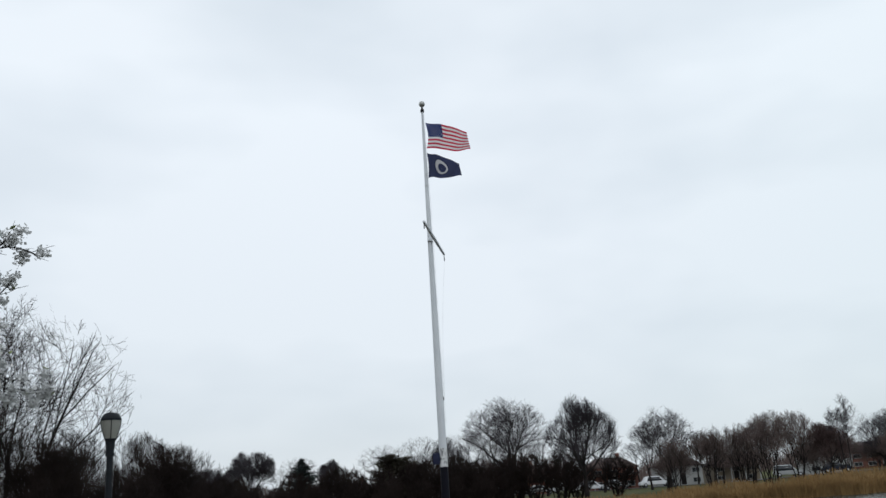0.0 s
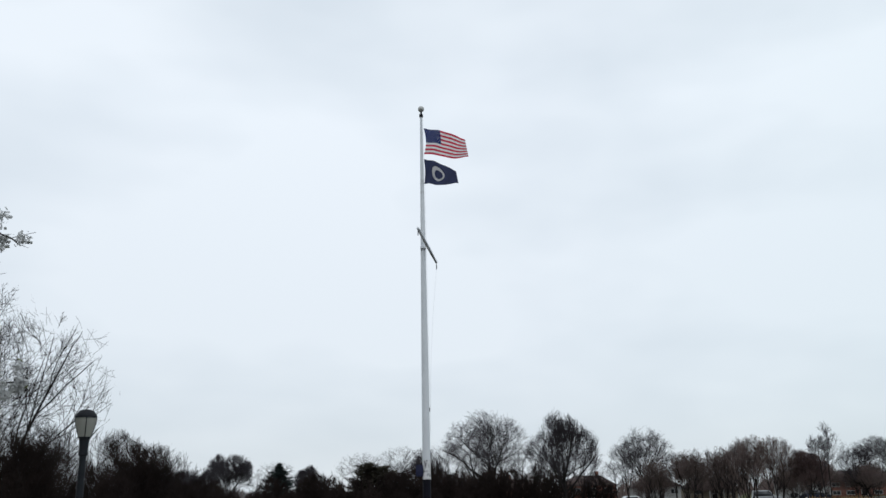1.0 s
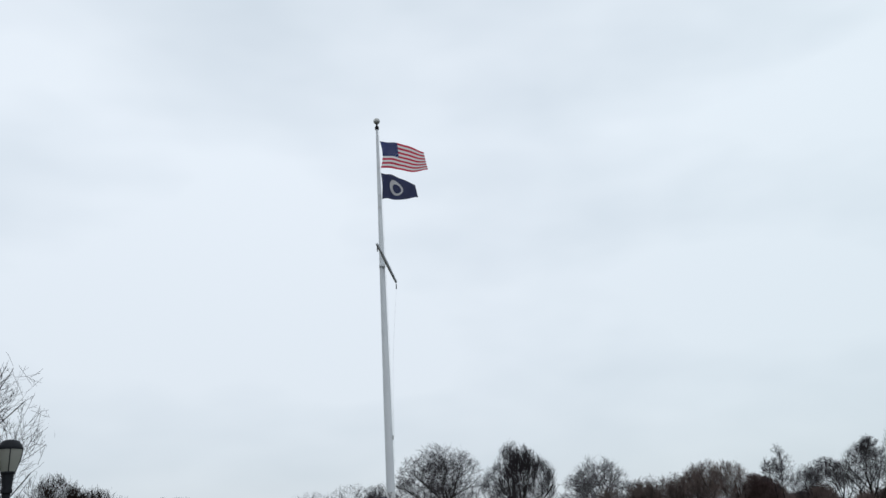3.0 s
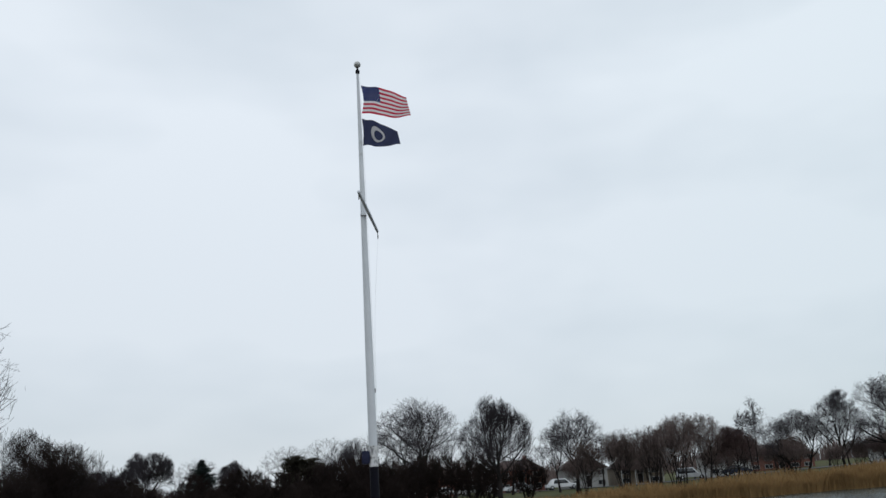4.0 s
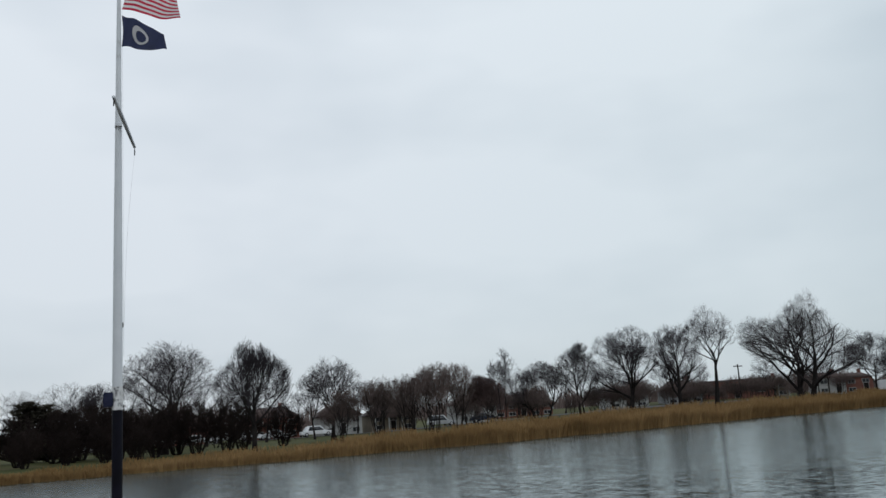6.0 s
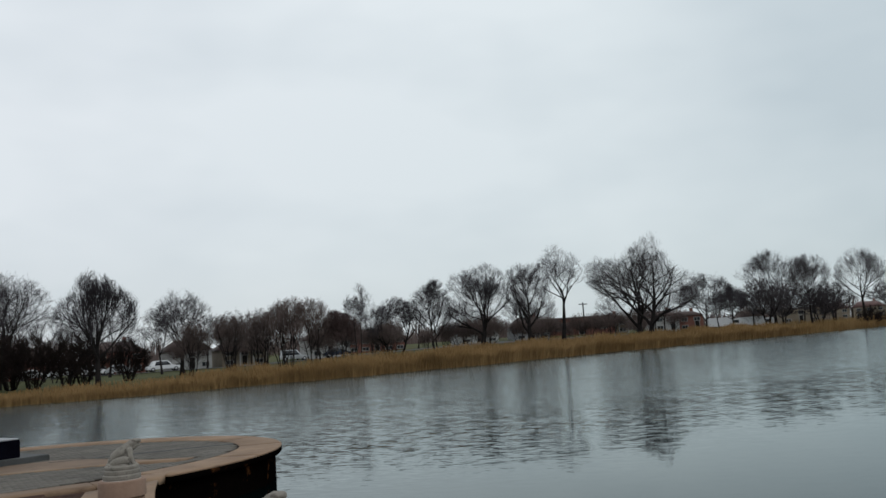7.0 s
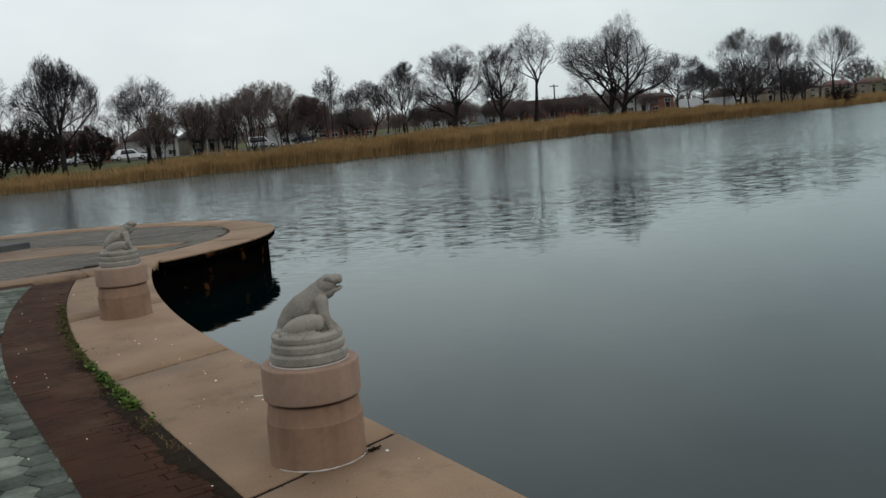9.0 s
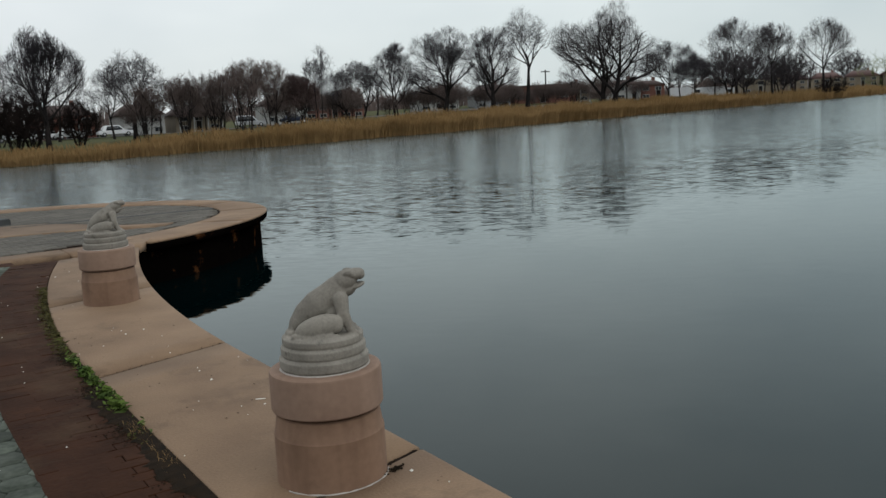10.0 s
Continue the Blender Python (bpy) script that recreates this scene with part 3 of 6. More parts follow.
# concrete bands of the platform
xb = np.linspace(-6, 1.7, 12)
part("concrete_band", slab_mesh(np.concatenate([np.stack([xb, np.full(12, 18.56)], -1), np.stack([xb[::-1], np.full(12, 19.2)], -1)]), -0.1, 0.001), CONCRETE, platform)
part("concrete_band", slab_mesh([(1.72, 18.4), (2.25, 18.42), (2.6, 18.62), (2.95, 19.35), (1.72, 19.2)], -0.1, 0.001), CONCRETE, platform)
part("concrete_band", slab_mesh([(-4.2, 21.75), (0.7, 21.75), (2.4, 21.25), (3.35, 20.55), (3.75, 20.95), (3.1, 21.35), (2.15, 23.0), (1.6, 23.2), (-4.2, 23.2)], -0.1, 0.001), CONCRETE, platform)
part("concrete_band", slab_mesh([(1.6, 22.86), (4.95, 22.5), (4.95, 22.58), (1.6, 22.94)], -0.1, 0.003), STEP_STONE, platform)

pv, pf, at = [], [], 0
rng = np.random.default_rng(4)
bands = [[(-6, 18.56), (1.7, 18.56), (2.6, 18.62), (2.95, 19.35), (1.72, 19.2), (-6, 19.2)], [(-4.2, 21.75), (0.7, 21.75), (2.4, 21.25), (3.35, 20.55), (3.75, 20.95), (3.1, 21.35), (2.15, 23.0), (1.6, 23.2), (-4.2, 23.2)]]


def inside_plan(x, y, poly):
    hit = False
    for (ax, ay), (bx, by) in zip(poly, poly[1:] + poly[:1]):
        if (ay > y) != (by > y) and x < (bx - ax) * (y - ay) / (by - ay) + ax:
            hit = not hit
    return hit


for row in range(76):
    y = 19.22 + row * 0.103
    for col in range(-24, 26):
        x = col * 0.205 + (row % 2) * 0.1
        if ((x - EC[0]) / (EA - 0.92)) ** 2 + ((y - EC[1]) / (EB - 0.9)) ** 2 > 1 or any(inside_plan(x + dx, y, p) for p in bands for dx in (-0.1, 0.1)):
            continue
        z = -0.004 + rng.normal() * 0.0015
        pv.append([[x - 0.098, y - 0.048, -0.03], [x + 0.098, y - 0.048, -0.03], [x + 0.098, y + 0.048, -0.03], [x - 0.098, y + 0.048, -0.03], [x - 0.098, y - 0.048, z], [x + 0.098, y - 0.048, z], [x + 0.098, y + 0.048, z], [x - 0.098, y + 0.048, z]])
        pf.append(np.array([[4, 5, 6, 7], [0, 1, 5, 4], [1, 2, 6, 5], [2, 3, 7, 6], [3, 0, 4, 7]]) + at)
        at += 8
tagged(part("paver", mesh_of("paver", np.array(pv).reshape(-1, 3), np.concatenate(pf)), PAVER, platform), kind="stuff")

# ---- trees ----
def sprout(r, nodes, parents, targets, step, lift, kill, limit=4200):
    """Grows a branching skeleton towards scattered target points, each drawing its nearest branch."""
    nodes, parents = np.array(nodes, float), np.array(parents, int)
    live = np.array(targets, float)
    gap = np.linalg.norm(live[:, None] - nodes[None], axis=2)
    near, dist = gap.argmin(1), gap.min(1)
    heading = np.zeros_like(nodes)
    heading[:, 2] = 1
    kids = np.bincount(parents[parents >= 0], minlength=len(nodes))
    for _ in range(240):
        if len(live) == 0 or len(nodes) > limit:
            break
        pull = live - nodes[near]
        pull /= np.linalg.norm(pull, axis=1, keepdims=True) + 1e-9
        ahead = ((pull * heading[near]).sum(1) > 0.1) | (_ < 12)
        live, near, dist, pull = live[ahead], near[ahead], dist[ahead], pull[ahead]
        if len(live) == 0:
            break
        total = np.zeros_like(nodes)
        np.add.at(total, near, pull)
        grow_at = np.unique(near)
        grow_at = grow_at[kids[grow_at] < 3]
        if len(grow_at) == 0:
            break
        d = total[grow_at]
        d /= np.linalg.norm(d, axis=1, keepdims=True) + 1e-9
        d = d + heading[grow_at] * 0.9 + r.normal(size=d.shape) * 0.13 + np.array([0, 0, lift])
        d /= np.linalg.norm(d, axis=1, keepdims=True) + 1e-9
        fresh = nodes[grow_at] + d * step
        base = len(nodes)
        nodes = np.concatenate([nodes, fresh])
        parents = np.concatenate([parents, grow_at])
        heading = np.concatenate([heading, d])
        kids = np.concatenate([kids, np.zeros(len(fresh), int)])
        kids[grow_at] += 1
        gap = np.linalg.norm(live[:, None] - fresh[None], axis=2)
        g, gi = gap.min(1), gap.argmin(1)
        closer = g < dist
        dist[closer], near[closer] = g[closer], gi[closer] + base
        keep = dist > kill
        live, near, dist = live[keep], near[keep], dist[keep]
    return nodes, parents, heading


def grow(seed, height, half, lobes, first=0.25, trunk_r=0.2, points=900, lift=0.2, stems=1, twigs=5, twig_len=0.05, tip_r=0.011, fan=0.12, kill=1.9, shoots=1300):
    """Branches of a bare tree as (thick tubes, fine tubes, tips). lobes: (across, height, half-width, half-height) in crown halves and tree heights."""
    r = np.random.default_rng(seed)
    step = 0.021 * height
    pts = []
    vol = np.array([b_[2] ** 2 * b_[3] for b_ in lobes])
    for (ax, az_, rx_, rz_), n_ in zip(lobes, np.maximum(24, points * vol / vol.sum()).astype(int)):
        d = r.normal(size=(n_, 3))
        d /= np.linalg.norm(d, axis=1, keepdims=True)
        rho = r.random((n_, 1)) ** 0.42
        depth = min(1.0, rx_ * 1.25)
        pts.append(d * rho * np.array([rx_ * half, depth * half, rz_ * height]) + np.array([ax * half, r.uniform(-0.15, 0.15) * half, az_ * height]))
    pts = np.concatenate(pts)
    nodes, parents = [], []
    for s_ in range(stems):
        a = s_ * 6.28 / stems + r.uniform(-0.5, 0.5)
        off = 0.0 if stems == 1 else fan * half
        n_ = max(3, int(first * height / step))
        drift = np.cumsum(r.normal(size=(n_, 2)) * 0.09 * step, 0)
        for k in range(n_):
            f = k / (n_ - 1)
            push = off * (0.35 + 1.5 * f)
            nodes.append((push * math.cos(a) + drift[k, 0], push * math.sin(a) * 0.8 + drift[k, 1], k * step))
            parents.append(len(nodes) - 2 if k else -1)
    nodes, parents, heading = sprout(r, nodes, parents, pts, step, lift * 0.35, kill * step)
    n_ = len(nodes)
    has_child = np.zeros(n_, bool)
    has_child[parents[parents >= 0]] = True
    ends = np.where(has_child, 0.0, 1.0)
    for k in range(n_ - 1, 0, -1):
        if parents[k] >= 0:
            ends[parents[k]] += ends[k]
    branch_r = 1.6 * tip_r
    power = math.log(max(8, ends.max())) / math.log(max(2.5, trunk_r / branch_r))
    rad = branch_r * ends ** (1 / power)
    root = parents < 0
    rad[root] *= 1.3
    e = np.where(~root)[0]
    p0, p1 = nodes[parents[e]], nodes[e]
    r0, r1 = np.minimum(rad[parents[e]], rad[e] * 1.25), rad[e]
    back = (p1 - p0) * 0.12
    lines, rr = np.stack([p0 - back, p1], 1), np.stack([r0, r1], 1)
    big = r1 > branch_r * 1.7
    thick = tubes(lines[big], rr[big], 6)
    fine = [tubes(lines[~big], rr[~big], 3)]
    # side shoots along the outer half of the limbs, and twigs on shoots and branch ends
    slim = np.where((ends <= 40) & ~root)[0]
    src = r.choice(slim, size=min(shoots, len(slim) * 3))
    away = r.normal(size=(len(src), 3))
    away -= heading[src] * (away * heading[src]).sum(1)[:, None]
    away /= np.linalg.norm(away, axis=1, keepdims=True) + 1e-9
    d = heading[src] * 0.75 + away * 0.7 + np.array([0, 0, lift * 0.8])
    d /= np.linalg.norm(d, axis=1, keepdims=True)
    ln = height * twig_len * 1.5 * r.uniform(0.4, 1.2, len(src))
    s0 = nodes[src]
    s1 = s0 + d * (ln * 0.5)[:, None]
    s2 = s0 + d * ln[:, None] + (r.normal(size=d.shape) * 0.1 + np.array([0, 0, 0.12])) * ln[:, None]
    fine.append(tubes(np.stack([s0, s1, s2], 1), np.repeat(np.array([[0.95, 0.75, 0.5]]) * tip_r, len(src), 0), 3))
    outer = np.where((ends <= 2) & ~root)[0]
    a0 = np.concatenate([np.repeat(nodes[outer], 2, 0), np.repeat(s0, twigs, 0)])
    h0 = np.concatenate([np.repeat(heading[outer], 2, 0), np.repeat(d, twigs, 0)])
    seg = np.repeat(np.stack([s1 - s0, s2 - s0], 1), twigs, 0)
    f = r.uniform(0.25, 1, (len(seg), 1))
    a0[len(outer) * 2:] += seg[:, 1] * f
    t_dir = h0 + r.normal(size=h0.shape) * 0.5 + np.array([0, 0, lift * 0.5])
    t_dir /= np.linalg.norm(t_dir, axis=1, keepdims=True)
    ln = height * twig_len * r.uniform(0.3, 1.0, len(a0))
    end_ = a0 + t_dir * ln[:, None]
    side = np.cross(t_dir, r.normal(size=t_dir.shape))
    side *= tip_r * 0.7 / (np.linalg.norm(side, axis=1, keepdims=True) + 1e-9)
    blade = np.stack([a0 - side, a0 + side, end_ + side * 0.5, end_ - side * 0.5], 1).reshape(-1, 3)
    fine.append((blade, np.arange(len(blade)).reshape(-1, 4)))
    return thick, joined(fine), end_


def ramify(seed, height, half, trunk_r=0.2, first=0.22, leader=0.72, limbs=8, spread=(30, 62), rise=0.3, kids=(7, 6, 5, 4), ratio=(0.62, 0.6, 0.66), stems=1, fan=10, tip_r=0.008, wander=0.12, lean=0.0, limb_len=0.55, ragged=0.06, apart=1.4):
    """Branches of a winter tree as (thick tubes, fine tubes): a stem or several, limbs that fork again and again and curl upwards."""
    r = np.random.default_rng(seed)

    def run(start, heading, length, k, curl, stray):
        """Bent lines of k points from each start."""
        pts, d = [start], heading.copy()
        step = (length / (k - 1))[:, None]
        for _ in range(k - 1):
            d = d + np.array([0, 0, curl / (k - 1)]) + r.normal(size=d.shape) * stray
            d /= np.linalg.norm(d, axis=1, keepdims=True)
            pts.append(pts[-1] + d * step)
        return np.stack(pts, 1)

    def sprig(lines, radii, length, count, low, angle, share):
        """Starts, headings, lengths and radii of the branches that leave these lines."""
        n_, k_ = radii.shape
        f = low + (1 - low) * (np.arange(count)[None] + r.uniform(0, 1, (n_, count))) / count
        f[:, -1] = 1.0
        at = f * (k_ - 1)
        i0 = np.minimum(at.astype(int), k_ - 2)
        w = at - i0
        row = np.arange(n_)[:, None]
        p = lines[row, i0] * (1 - w[..., None]) + lines[row, i0 + 1] * w[..., None]
        rad = radii[row, i0] * (1 - w) + radii[row, i0 + 1] * w
        tan = lines[row, i0 + 1] - lines[row, i0]
        tan /= np.linalg.norm(tan, axis=-1, keepdims=True) + 1e-9
        ref = np.where(np.abs(tan[..., 2:]) > 0.9, np.array([1.0, 0, 0]), np.array([0, 0, 1.0]))
        u = np.cross(tan, ref)
        u /= np.linalg.norm(u, axis=-1, keepdims=True) + 1e-9
        v = np.cross(tan, u)
        turn_ = r.uniform(0, 6.28, (n_, 1)) + np.arange(count)[None] * 2.4 + r.normal(size=(n_, count)) * 0.4
        a = np.radians(r.uniform(angle[0], angle[1], (n_, count))) * np.where(f > 0.98, 0.45, 1.0)
        d = tan * np.cos(a)[..., None] + (u * np.cos(turn_)[..., None] + v * np.sin(turn_)[..., None]) * np.sin(a)[..., None]
        ln = length[:, None] * share * (1.2 - 0.55 * f) * r.uniform(0.75, 1.15, (n_, count))
        return p.reshape(-1, 3), d.reshape(-1, 3), ln.ravel(), (rad * 0.64).ravel()

    n_ = stems
    a = np.arange(n_) * 6.28 / n_ + r.uniform(0, 6.28)
    tilt_ = np.radians(fan) * r.uniform(0.5, 1.3, n_) * (n_ > 1)
    d = np.stack([np.cos(a) * np.sin(tilt_) + lean, np.sin(a) * np.sin(tilt_), np.cos(tilt_)], -1)
    base = np.stack([np.cos(a), np.sin(a), 0 * a], -1) * trunk_r * apart * (n_ > 1)
    length = leader * height * r.uniform(0.85, 1.05, n_)
    lines = run(base, d, length, 9, 0.25, wander * 0.35)
    s = np.linspace(0, 1, 9)
    radii = trunk_r / math.sqrt(n_) * (1 - 0.8 * s)[None] * np.ones((n_, 1))
    radii[:, 0] *= 1.3
    levels = [(lines, radii)]
    low = first / leader
    for k, (count, kk) in enumerate(zip((limbs, *kids), (8, 6, 5, 4, 3))):
        angle = spread if k == 0 else (22, 52)
        share = limb_len / leader if k == 0 else ratio[min(k - 1, 2)]
        p, d, ln, rad = sprig(lines, radii, length, count, low if k == 0 else 0.22, angle, share)
        if k == 0:
            ln *= 1.1
        lines, length = run(p, d, ln, kk, rise * (1.5 if k < 2 else 1.0), wander), ln
        radii = np.maximum(rad[:, None] * (1 - 0.72 * np.linspace(0, 1, kk)[None]), tip_r * (1.5, 1.2, 1.0, 0.8, 0.65)[k])
        levels.append((lines, radii))
    cloud = np.concatenate([l_.reshape(-1, 3) for l_, _ in levels[3:]])
    mid_x, mid_y = np.median(cloud[:, 0]), np.median(cloud[:, 1])
    sx = half / max(0.3, np.percentile(np.abs(cloud[:, 0] - mid_x), 92))
    sz = height / np.percentile(cloud[:, 2], 95)
    thick, fine = [], []
    for k, (l_, q_) in enumerate(levels):
        up_ = np.clip(l_[..., 2:] / (0.5 * height), 0, 1)
        l_ = l_ * np.array([sx, sx, sz]) - np.array([mid_x * sx, mid_y * sx, 0]) * up_
        # no shoot reaches far past the crown's rounded, uneven outline
        core = height * (0.45 + 0.3 * first)
        if k == 1:
            for p_ in range(1, l_.shape[1]):
                rel = (l_[:, p_] - np.array([0, 0, core])) / np.array([half, half, height - core])
                out = (np.linalg.norm(rel, axis=1) > 0.97)[:, None]
                l_[:, p_] = np.where(out, l_[:, p_ - 1] * 0.98 + l_[:, p_] * 0.02, l_[:, p_])
        if k > 1:
            rel = (l_[:, (0, -1)] - np.array([0, 0, core])) / np.array([half, half, 1.0])
            rel[..., 2] /= np.where(rel[..., 2] > 0, height - core, core)
            rho = np.linalg.norm(rel, axis=-1) / (1 + ragged * np.sin(5 * np.arctan2(rel[..., 2], rel[..., 0]) + seed) + 0.04 * r.normal(size=rel.shape[:2]))
            inside = (rho[:, 0] < 0.98) & (rho[:, 1] < 1.04)
            l_, q_ = l_[inside], q_[inside]
        if k < 3:
            thick.append(tubes(l_, q_, (8, 6, 4)[k]))
        elif k < 5:
            fine.append(tubes(l_, q_, 3))
        else:
            side = np.cross(l_[:, -1] - l_[:, 0], r.normal(size=(len(l_), 3)))
            side *= (q_[:, :1] * 1.15) / (np.linalg.norm(side, axis=1, keepdims=True) + 1e-9)
            v = np.stack([l_[:, 0] - side, l_[:, 0] + side, l_[:, 1] - side * 0.8, l_[:, 1] + side * 0.8, l_[:, 2] - side * 0.4, l_[:, 2] + side * 0.4], 1)
            at = np.arange(len(l_))[:, None] * 6
            fine.append((v.reshape(-1, 3), np.concatenate([at + np.array([[0, 1, 3, 2]]), at + np.array([[2, 3, 5, 4]])])))
    return joined(thick), joined(fine)


# winter trees by their habit
HABITS = {
    "round": dict(first=0.2, leader=0.62, limbs=10, spread=(30, 64), rise=0.36, kids=(8, 7, 6, 6), tip_r=0.0095),
    "full": dict(first=0.2, leader=0.6, limbs=11, spread=(28, 66), rise=0.3, kids=(8, 7, 7, 6), tip_r=0.0105),
    "upright": dict(first=0.2, leader=0.78, limbs=11, spread=(22, 46), rise=0.42, kids=(7, 6, 6, 6), limb_len=0.45, tip_r=0.0095),
    "vase": dict(first=0.28, leader=0.5, limbs=8, spread=(26, 52), rise=0.34, kids=(8, 7, 6, 6), limb_len=0.6, tip_r=0.0105),
    "tall": dict(first=0.44, leader=0.66, limbs=8, spread=(16, 42), rise=0.34, kids=(7, 6, 5, 5), limb_len=0.48, tip_r=0.011),
    "fork": dict(first=0.2, leader=0.72, limbs=9, spread=(20, 48), rise=0.42, kids=(7, 6, 6, 5), stems=2, fan=9, limb_len=0.45),
    "great": dict(first=0.14, leader=0.8, limbs=11, spread=(28, 62), rise=0.2, kids=(8, 6, 6, 4), stems=2, fan=6, limb_len=0.62, tip_r=0.0095, ragged=0.2, apart=2.0),
    "thin": dict(first=0.52, leader=0.8, limbs=7, spread=(24, 50), rise=0.3, kids=(5, 5, 5, 4), stems=2, fan=4, limb_len=0.3),
    "light": dict(first=0.28, leader=0.7, limbs=7, spread=(28, 55), rise=0.3, kids=(6, 5, 5, 4)),
    "low": dict(first=0.1, leader=0.62, limbs=8, spread=(28, 60), rise=0.3, kids=(6, 6, 5, 5), stems=3, fan=18, tip_r=0.0085),
    "clump": dict(first=0.22, leader=0.8, limbs=6, spread=(16, 40), rise=0.5, kids=(6, 5, 5, 4), stems=5, fan=12, limb_len=0.4, tip_r=0.007),
    "spread": dict(first=0.14, leader=0.8, limbs=8, spread=(20, 48), rise=0.14, kids=(6, 6, 5, 4), ratio=(0.55, 0.55, 0.6), stems=4, fan=26, limb_len=0.45, tip_r=0.0075, lean=0.1, wander=0.08, ragged=0.1, apart=2.0),
    "shrub": dict(first=0.08, leader=0.66, limbs=7, spread=(25, 60), rise=0.3, kids=(6, 6, 6, 5), stems=5, fan=26, limb_len=0.5, tip_r=0.0075, ragged=0.1),
}

STYLES = {
    "dense": dict(lobes=[(0, 0.5, 0.9, 0.4), (-0.5, 0.42, 0.5, 0.28), (0.5, 0.45, 0.5, 0.3), (0.1, 0.75, 0.5, 0.22)], first=0.08, points=190, lift=0.35, stems=4, fan=0.1, shoots=240, twigs=6, twig_len=0.11, tip_r=0.018, kill=2.3),
    "scrub": dict(lobes=[(0, 0.5, 0.9, 0.4), (-0.5, 0.42, 0.5, 0.28), (0.5, 0.45, 0.5, 0.3), (0.1, 0.75, 0.5, 0.22)], first=0.06, points=420, lift=0.4, stems=5, fan=0.12, shoots=700, twigs=7, twig_len=0.085, tip_r=0.022, kill=2.2),
    "thicket": dict(lobes=[(0, 0.58, 0.9, 0.34), (-0.5, 0.5, 0.5, 0.24), (0.5, 0.52, 0.5, 0.26), (0.1, 0.78, 0.5, 0.2)], first=0.2, points=900, lift=0.25, stems=2, fan=0.05, shoots=1700, twigs=7, twig_len=0.062, tip_r=0.02),
}


def bare_tree(x, y, height, half, style, label, twig=TWIG, seed=1, turn=0.0, trunk_r=None, group="bare trees across the pond", category="tree"):
    """A leafless tree with its trunk and limbs, and its crown of twigs."""
    z = float(ground_z(np.array([x]), np.array([y]))[0]) - 0.05
    tree = thing("bare_tree", label, category, pose(x, y, z, 0, 0, turn), group)
    if style in HABITS:
        thick, fine = ramify(seed, height - z, half, trunk_r or 0.02 * height, **HABITS[style])
    else:
        thick, fine, _ = grow(seed, height - z, half, trunk_r=trunk_r or 0.021 * height, **STYLES[style])
    part("trunk", mesh_of("trunk", *thick, smooth=True), BARK, tree)
    part("crown", mesh_of("crown", *fine), twig, tree)
    return tree


def again(tree, x, y, turn, size, label=""):
    z = float(ground_z(np.array([x]), np.array([y]))[0]) - 0.05
    ob = copy_thing(tree, pose(x, y, z, 0, 0, turn) @ Matrix.Diagonal((size, size, size, 1)))
    return tagged(ob, label)


bare_tree(5.9, 93.8, 10.8, 5.0, "round", "broad round-crowned leafless tree on the pond bank", seed=11, turn=-4, trunk_r=0.34)
bare_tree(11.2, 74.6, 8.5, 3.1, "round", "dark leafless tree with tall forked stems behind the reeds", seed=12, trunk_r=0.24)
bare_tree(25.1, 104.6, 9.5, 4.2, "vase", "leafless tree with a low fork and open crown", seed=13, trunk_r=0.28)
brown = bare_tree(25.0, 86.7, 6.2, 2.0, "clump", "brownish many-stemmed leafless tree behind the reeds", TWIG_WARM, seed=14)
again(brown, 28.8, 89.4, 80, 1.06)
again(brown, 27.0, 93.5, 200, 0.95)
greenish = bare_tree(30.6, 85.8, 7.2, 2.3, "clump", "many-stemmed leafless tree with upright greenish-brown twigs", TWIG_WARM, seed=15)
again(greenish, 34.3, 89.4, 130, 1.02)
again(greenish, 32.4, 93.0, 250, 0.98)
again(brown, 22.6, 90.5, 290, 0.9)
again(brown, 91.5, 111.5, 20, 0.62)
again(brown, 96.0, 114.0, 160, 0.66)
again(brown, 59.5, 99.0, 100, 0.75)
again(brown, 47.5, 97.0, 220, 0.8)
again(brown, 41.5, 95.0, 60, 0.85)
again(brown, 72.0, 101.0, 130, 0.7)
again(brown, 76.5, 104.0, 300, 0.7)
for fx, fy, ft, fs in [(52.5, 97.5, 40, 0.62), (56.0, 99.0, 190, 0.7), (61.5, 98.0, 75, 0.6), (66.0, 97.5, 330, 0.66), (70.5, 99.5, 10, 0.6), (75.0, 99.0, 250, 0.55), (80.5, 104.0, 120, 0.7), (84.0, 106.0, 35, 0.62)]:
    again(brown, fx, fy, ft, fs)
bare_tree(37.4, 89.3, 5.8, 2.3, "full", "dense rusty-brown rounded shrub tree", TWIG_RUST, seed=17)
bare_tree(35.0, 79.6, 7.9, 1.5, "thin", "slender twin-stemmed leafless tree with a small high crown", seed=18, trunk_r=0.1)
bare_tree(50.5, 101.9, 7.6, 4.0, "fork", "low forked leafless tree with a rounded crown", seed=19, trunk_r=0.24)
bare_tree(54.6, 99.5, 9.5, 3.0, "upright", "pale upright leafless tree", seed=20)
bare_tree(58.2, 94.3, 11.0, 4.5, "round", "tall leafless tree with a dark trunk and open crown", seed=21, trunk_r=0.36)
bare_tree(63.8, 92.2, 11.2, 3.5, "upright", "tall narrow leafless tree with rising limbs", seed=22, trunk_r=0.32)
bare_tree(68.8, 92.0, 12.9, 3.5, "tall", "tall straight leafless tree forking high above the reeds", seed=23, trunk_r=0.36)
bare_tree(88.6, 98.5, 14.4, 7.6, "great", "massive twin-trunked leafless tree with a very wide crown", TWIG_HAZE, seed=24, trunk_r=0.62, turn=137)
mid = bare_tree(120.4, 115.8, 11.0, 6.2, "full", "medium leafless tree with a dark dense crown", TWIG, seed=25)
